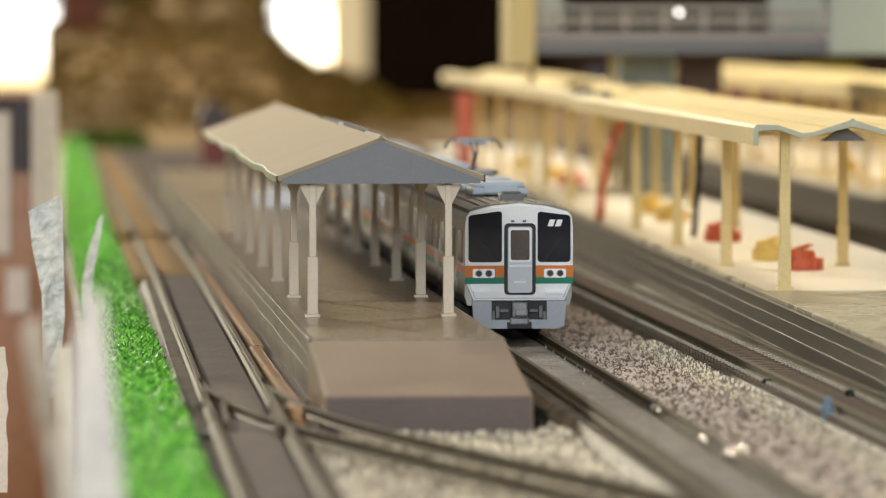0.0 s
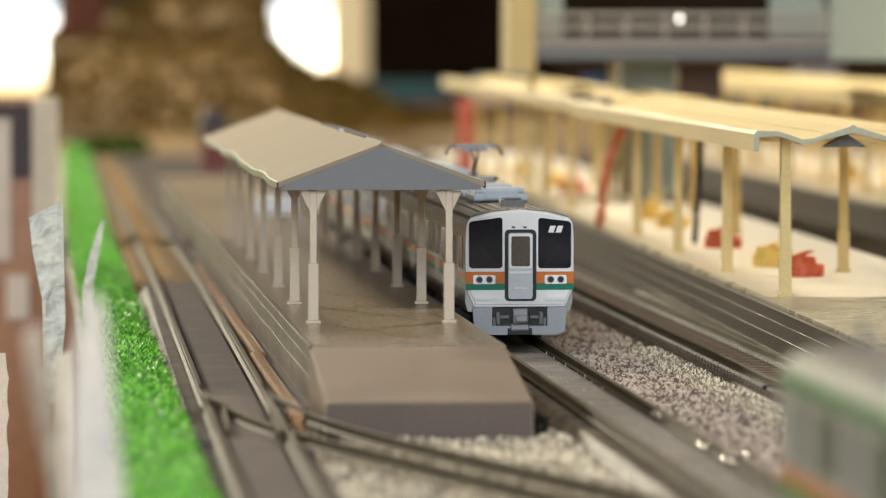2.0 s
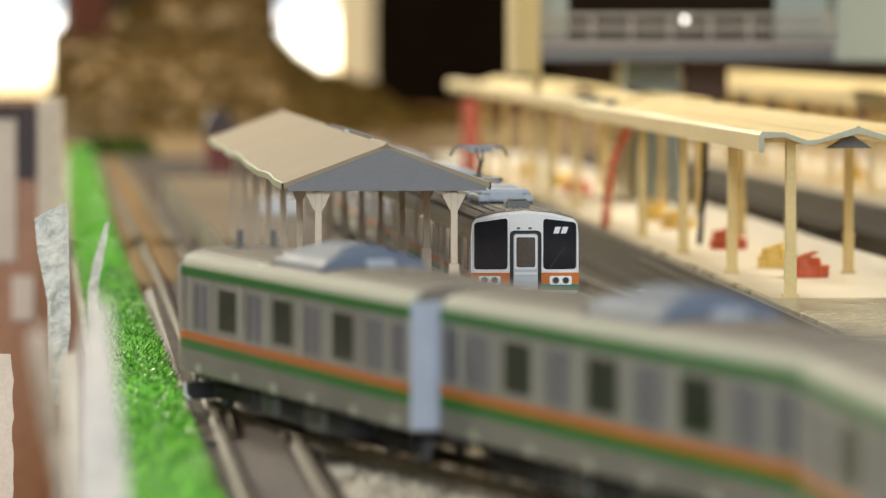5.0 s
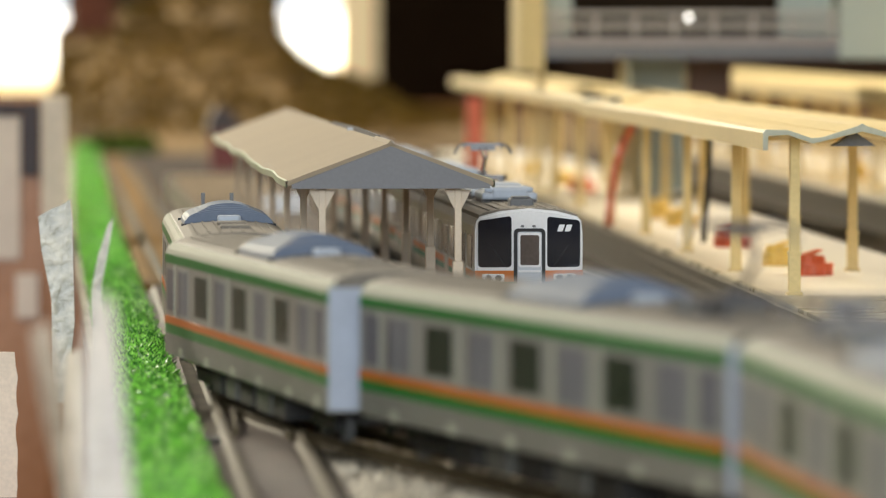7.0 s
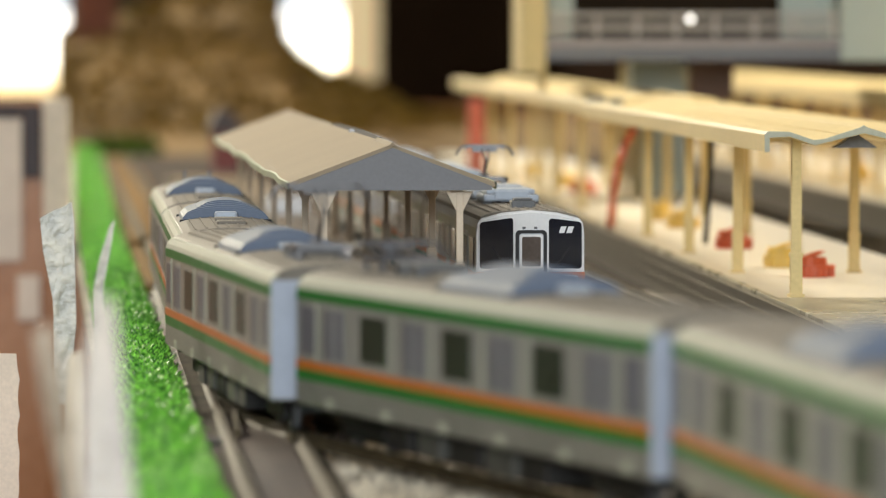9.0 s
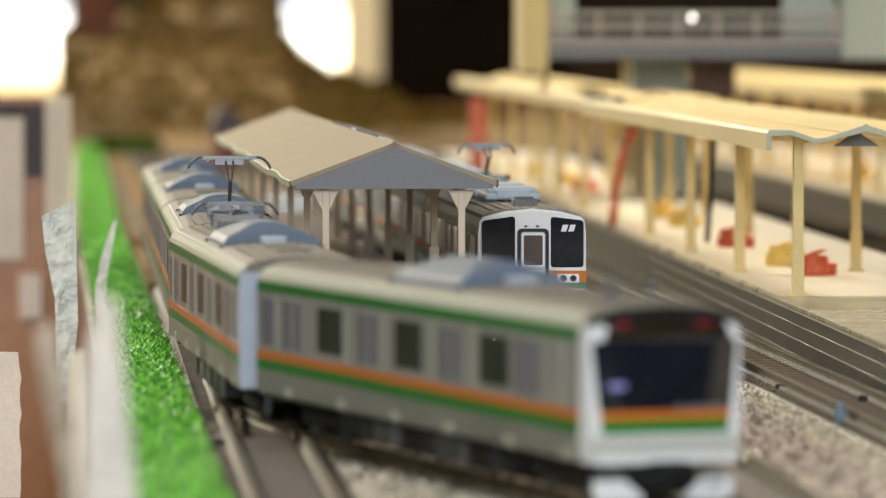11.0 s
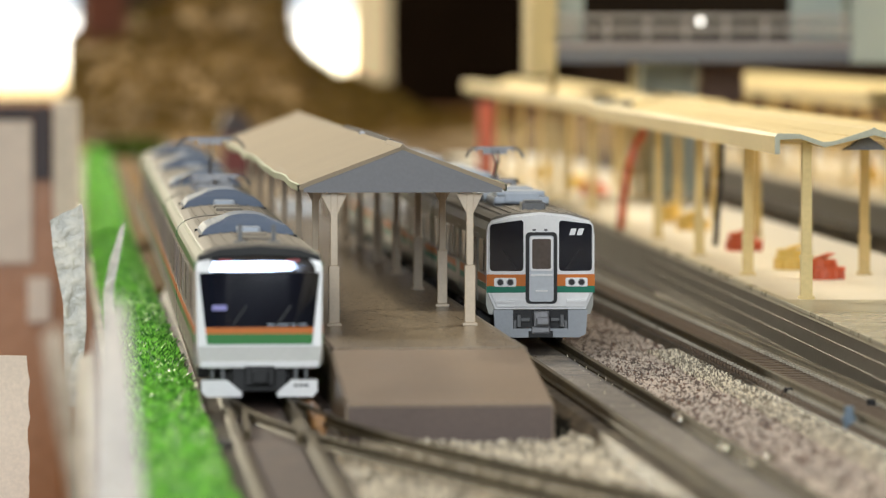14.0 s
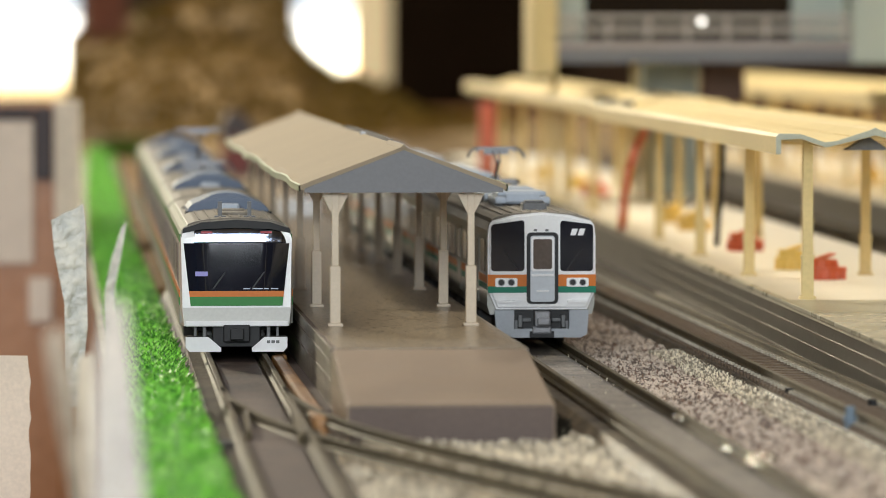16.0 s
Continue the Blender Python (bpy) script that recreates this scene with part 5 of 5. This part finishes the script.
def small_things():
    # added white block in place of a window reflection on the deck
    at(solid("deck_highlight_block", boxes((-5.5, 5.5, -5, 5, 0, 4.5), bevel=0.4), TWHITE, "white block standing for a bright reflection on the platform", "crate"), 66.5, 1400, 7.12)
    # joiners swollen into chrome caps so that a light flash always shows
    for x, y, ln in ((92.9, 762, 5), (92.6, 706, 3), (92.9, 683, 5), (93.6, 676, 3), (96.0, 690, 2.5)):
        bm = bmesh.new()
        prof = [(1.1 * math.cos(math.pi * k / 10), -0.55 + 0.95 * math.sin(math.pi * k / 10)) for k in range(11)]
        prism(prof, -ln / 2, ln / 2, bm)
        for v in bm.verts:
            v.co.z += 0.5 * (1 - (2 * v.co.y / ln) ** 2) - 0.5
        ob = solid("rail_joiner", bm, SHINY, "shiny metal rail joiner rounded to make a glint on the rail", "rail joiner", "rail joiners", smooth=True)
        at(ob, x, y, 0)
    for x, y, h, m, lab in ((117.8, 760, 5.2, PEGBLUE, "short blue-grey peg in the gravel"), (118.6, 829, 3.2, BLACK, "short black peg in the gravel"), (127.5, 800, 3.4, BLACK, "short black peg beside the rail")):
        bm = bmesh.new()
        tube(bm, (0, 0, 0), (0, 0, h), 0.9, 10, 0.7)
        tube(bm, (0, 0, h * 0.55), (0, 0, h * 0.72), 1.1, 10)
        at(solid("peg", bm, m, lab, "peg", "pegs beside the rails"), x, y, -4.2)
    for x, y, m, lab, r in ((100, 628, PATCH, "dark red chip lying on the gravel", 3.0), (70, 628, PATCH, "dark red chip lying on the gravel", 2.2), (132, 815, MOSS, "pale green scrap lying beside the rail", 3.5)):
        bm = bmesh.new()
        bmesh.ops.create_icosphere(bm, subdivisions=2, radius=r)
        for v in bm.verts:
            v.co.z *= 0.25
            v.co *= 1 + 0.3 * noise.noise(v.co * 0.9)
        at(solid("chip", bm, m, lab, "chip"), x, y, -3.4 if m is PATCH else -2.2)
    # near-black scraps added for the shadowed gap at the ramp's foot
    rnd = random.Random(21)
    bm = bmesh.new()
    for _ in range(70):
        p = Vector((rnd.gauss(0, 0.5), rnd.uniform(-10, 12), rnd.uniform(0, 2.8)))
        e = Euler((rnd.random() * 6, rnd.random() * 6, rnd.random() * 6)).to_matrix()
        bm.faces.new([bm.verts.new(p + e @ Vector(q)) for q in ((-0.8, 0, 0), (0.8, 0, 0), (0.2, 1.4, 0.2))])
    at(solid("dark_gap_clump", bm, CLUMP, "dark scraps filling the shadowed gap beside the platform ramp", "foliage", kind="stuff"), 75.4, 770, -3.9)
    # point blades of the turnout
    for k, (x, y) in enumerate(((28.6, 760), (35.6, 752))):
        bm = prism([(-0.5, -1.7), (0.5, -1.7), (0.35, -0.1), (-0.35, -0.1)], -26, 26)
        at(solid("switch_rail", bm, RAIL, "worn metal switch rail of the turnout", "rail", "turnout rails"), x, y, 0, 0, 0, -1.5)
    bm = boxes((-7, 8, -3, 3, -2.4, -1.5), (-8.5, -6, -4.5, 4.5, -2.4, -1.6), bevel=0.3)
    at(solid("turnout_plate", bm, UNDER, "dark metal plate under the turnout blades", "plate"), 32.0, 735, 0)


small_things()


# ---- beyond the layout ----
def far_things():
    solid("window_1", boxes((-260, 27, 5170, 5198, -3, 420)), WINDOWG, "overexposed bright hall window", "window", kind="structure")
    solid("window_2", boxes((245, 299, 5170, 5198, -60, 420)), WINDOWG, "overexposed bright hall window", "window", kind="structure")
    solid("window_blind", boxes((300, 337, 5160, 5190, -300, 420)), BLIND, "pale window blind, sunlight put in as glow", "blind", kind="structure")
    # no opening is cut: the unlit room is a dark-coloured slab
    solid("doorway", boxes((338, 520, 5150, 5198, -300, 420)), DARKDOOR, "dark slab for the shade in an open doorway of the far wall", "doorway", kind="structure")
    solid("window_3", boxes((-1640, -1200, 5180, 5198, 1180, 1480)), WINDOWG, "high bright hall window", "window", kind="structure")
    h = thing("hut", "small dark model hut with red wall beyond the platform", "hut", x=79, y=2205, z=1.0)
    part("wall", boxes((-6, 6, -8, 8, -4.6, 12), bevel=0.2), HUTR, h)
    part("roof", prism([(-7.5, 12), (7.5, 12), (7.5, 14), (2, 22), (-4, 22), (-7.5, 14)], -10, 10), HUTM, h)
    solid("wooden_post", boxes((19.5, 42, 2860, 2885, -5.2, 160), bevel=1.0), POST, "reddish-brown wooden post behind the turf", "post")


# the blind is no lamp: its emission stands for sunlight on it
BLIND = glow("blind_sun_glow", (0.75, 0.62, 0.36), 0.55)
POST = mat("post_redbrown", (0.17, 0.05, 0.02), 0.7, vary=0.3, size=40, fine=3)
far_things()


# ---- beside the table: panel, plastic stakes and torn card ----
def stake(label, outline, y, depth, material, bend=0.0):
    """An upright thin piece from its (x, z) outline."""
    bm = prism(outline, y, y + depth)
    for v in bm.verts:
        v.co.y += bend * v.co.z
    return solid("plastic_stake", bm, material, label, "stake", "stakes along the table edge")


def edge_things():
    p = thing("room_divider", "varnished brown wooden room divider standing beside the table", "divider", y=1500)
    part("board", boxes((-200, 5.5, 0, 12, -900, 36), bevel=1.0), DIVWOOD, p)
    part("batten", boxes((1.0, 8.6, -9, -0.5, 2, 37), bevel=0.8), BATTEN, p, "pale beige batten")
    part("batten", boxes((2.5, 7.0, -7, -0.5, -900, 1.5), bevel=0.8), DIVWOOD, p)
    # dark strips laid on the board in place of shadow, no real gap
    part("painted_shadow_strip", boxes((-4.6, 0.6, -3, -0.5, 14, 35), (-30, -4.8, -3, -0.5, 31.5, 35), bevel=0.6), HUTM, p)
    part("pinned_sheet", boxes((-16, -5.0, -2.4, -0.6, -10, 31), bevel=0.4), PAPER, p, "pale creamy sheet pinned to the board")
    part("pinned_sheet", boxes((-6.5, 0.2, -4, -0.6, -27, -14), bevel=0.8), PAPER, p, "pale creamy sheet pinned to the board")
    stake("crumpled grey plastic stake with a frayed top", [(2.6, -5), (4.6, -5), (6.0, 8), (5.7, 25), (5.3, 28.2), (4.2, 27.4), (2.2, 26.6), (0.1, 25.4), (0.6, 20), (2.2, 12)], 852, 0.5, SHEET, 0.1)
    stake("narrow grey plastic stake with a pointed tip", [(8.2, -5), (8.8, -5), (9.9, 17), (11.2, 24), (11.7, 27.2), (10.8, 26), (9.2, 21), (8.2, 16)], 800, 0.5, SHEET, 0.05)
    stake("broad milky white plastic stake", [(3.2, -30), (9.8, -30), (9.2, 10.4), (8.2, 20.4), (7.4, 28.5), (6.6, 30.6), (5.6, 29.8), (4.4, 24.5), (4.0, 20), (4.1, 10.5)], 500, 0.5, SHEETW, 0.2)
    # this strip stands in for the pale sheen on the varnished wood
    stake("narrow leaning milky white strip for a highlight streak on the wood", [(3.4, -30), (6.0, -30), (4.2, 8.7), (2.2, 21.8), (0.9, 26.6), (-0.6, 25.4), (0.2, 19), (2.3, 8.7)], 530, 0.5, SHEETW, -0.1)
    stake("short pinkish plastic stake at the table edge", [(3.6, -6), (5.6, -6), (5.6, 13), (3.8, 12.6)], 700, 0.4, BATTEN)
    rnd = random.Random(3)
    edge = [(-3.5 + rnd.uniform(-0.25, 0.25) - max(0, k - 9) * 0.1, -22 + k * 2.0) for k in range(12)]
    bm = prism([(-40, -22), *edge, (-3.9, 2.3), (-40, 3.2)], 868, 868.6)
    solid("torn_card", bm, PAPER, "torn cream cardboard sheet beside the table", "cardboard")
    solid("card_rest", boxes((-60, -8, 869, 880, -900, -4), bevel=0.5), WOOD, "brown wooden stand holding the cardboard", "stand")


DIVWOOD = mat("varnished_wood", (0.50, 0.19, 0.05), 0.3, vary=0.3, size=70, fine=4, coat=0.4, second=(0.36, 0.16, 0.06))
BATTEN = mat("batten_beige", (0.80, 0.68, 0.52), 0.6, vary=0.15, size=40, fine=3)
edge_things()


# ---- the container train far behind ----
FY, FZ, FX, FR = 3200.0, 5.5, 205.0, 130.0


def far_line(s):
    """The far line: s millimetres before (+) or beyond (-) the bend behind the hill."""
    if s >= 0:
        return FX + s, FY, 90.0
    a = -s / FR
    if a < math.pi / 2:
        return FX - FR * math.sin(a), FY + FR * (1 - math.cos(a)), 90 - math.degrees(a)
    return FX - FR, FY + FR + (-s - FR * math.pi / 2), 0.0


def far_track():
    root = thing("embankment", "far raised line behind the hill", "embankment", kind="structure")
    part("bank", boxes((FX - 10, 1090, FY - 14, FY + 14, -5.1, FZ - 2.4)), BOARD, root)
    part("bank", boxes((FX - FR - 14, FX - 10, FY - 14, 4190, -5.1, FZ - 2.4)), BOARD, root)
    way = [far_line(s) for s in (800, 400, 100, 0)] + [far_line(-10 * k) for k in range(1, 21)] + [far_line(-900)]
    way = [(x, y, radians(a)) for x, y, a in way]
    for o in (-4.95, 4.95):
        part("rail", sweep([(o + p, z + FZ) for p, z in RAILP], way), RAIL, root)


far_track()


def container_car(label, loads):
    root = thing("container_wagon", label, "freight wagon", "wagons of the container train")
    part("wagon_frame", boxes((-8.6, 8.6, -57, 57, 5.4, 7.2), (-1.5, 1.5, -58.5, 58.5, 4.4, 5.6), bevel=0.2), LOADS["navy"], root)
    for y in (-40, 40):
        bogie(root, y)
    for y0, y1, h, key in loads:
        c = part("container", boxes((-8.4, 8.4, y0, y1, 7.2, 7.2 + h), bevel=0.3), LOADS[key], root, key + " container")
        for k in range(int((y1 - y0) // 3)):
            part("corrugation", boxes((-8.6, 8.6, y0 + 1.4 + 3 * k, y0 + 2.6 + 3 * k, 7.9, 6.6 + h)), LOADS[key], c)
    return root


LOADS = {k: mat("container_" + k, c, 0.5, vary=0.12, size=15, fine=1.5) for k, c in
         {"navy": (0.02, 0.035, 0.12), "pink": (0.62, 0.16, 0.16), "yellow": (0.62, 0.50, 0.02), "teal": (0.02, 0.09, 0.10), "white": (0.75, 0.74, 0.76),
          "blue": (0.04, 0.13, 0.30), "green": (0.01, 0.22, 0.12), "ivory": (0.62, 0.58, 0.32), "maroon": (0.16, 0.02, 0.05)}.items()}


def engine():
    root = thing("locomotive", "dark navy model locomotive pulling containers", "locomotive")
    part("body", boxes((-9.2, 9.2, -35, 35, 5.2, 20.5), bevel=0.8), LOADS["navy"], root)
    part("roof", boxes((-8.2, 8.2, -33, 33, 20.5, 22.4), bevel=0.6), DARKGREY, root)
    part("roof_gear", boxes((-4, 4, -22, -8, 22.4, 26), (-4, 4, 6, 20, 22.4, 25), bevel=0.4), DARKGREY, root)
    for y in (-22, 22):
        bogie(root, y)
    for s in (-1, 1):
        part("window", boxes((s * 9.25 - 0.12, s * 9.25 + 0.12, -30, -22, 13, 18)), GLASSD, root)
    return root


FREIGHT = [engine(),
           container_car("container wagon with a pink and a yellow container", [(17, 54, 17, "pink"), (-38, -3, 17, "yellow")]),
           container_car("container wagon with dark teal and white containers", [(2, 50, 13, "teal"), (-54, -15, 14, "white")]),
           container_car("container wagon with blue and low green containers", [(21, 36, 14, "blue"), (-14, 15, 9, "green"), (-56, -26, 15, "ivory")]),
           container_car("container wagon with white and low green containers", [(32, 56, 15, "ivory"), (-4, 24, 19, "white"), (-42, -7, 8, "green"), (-56, -44, 14, "teal")]),
           container_car("container wagon with green and maroon containers", [(24, 56, 8, "green"), (-42, 22, 14, "maroon")])]


def freight_head(t):
    """Distance of the engine's middle from the bend; it runs on behind the hill and halts there."""
    v, stop = 167.0, 6.0
    if t <= stop:
        return -24 - v * (t - 1.2)
    k = min(1.0, (t - stop) / 0.8)
    return -24 - v * (stop - 1.2) - v * 0.8 * (k - k * k / 2)


def freight_pose(mid, half):
    xa, ya, _ = far_line(mid + half)
    xb, yb, _ = far_line(mid - half)
    return pose((xa + xb) / 2 * MM, (ya + yb) / 2 * MM, FZ * MM, 0, 0, math.degrees(math.atan2(-(xb - xa), yb - ya)))


def motions():
    for i, car in enumerate(CARS):
        mid = (4 - i) * PITCH + CAR / 2
        walk(car, [(k * 0.25, car_pose(tail_at(k * 0.25) + mid)) for k in range(65)])
    for i, car in enumerate(FREIGHT):
        walk(car, [(k * 0.2, freight_pose(freight_head(k * 0.2) + (94 + 119 * (i - 1) if i else 0), 40 if i else 22)) for k in range(81)])


motions()
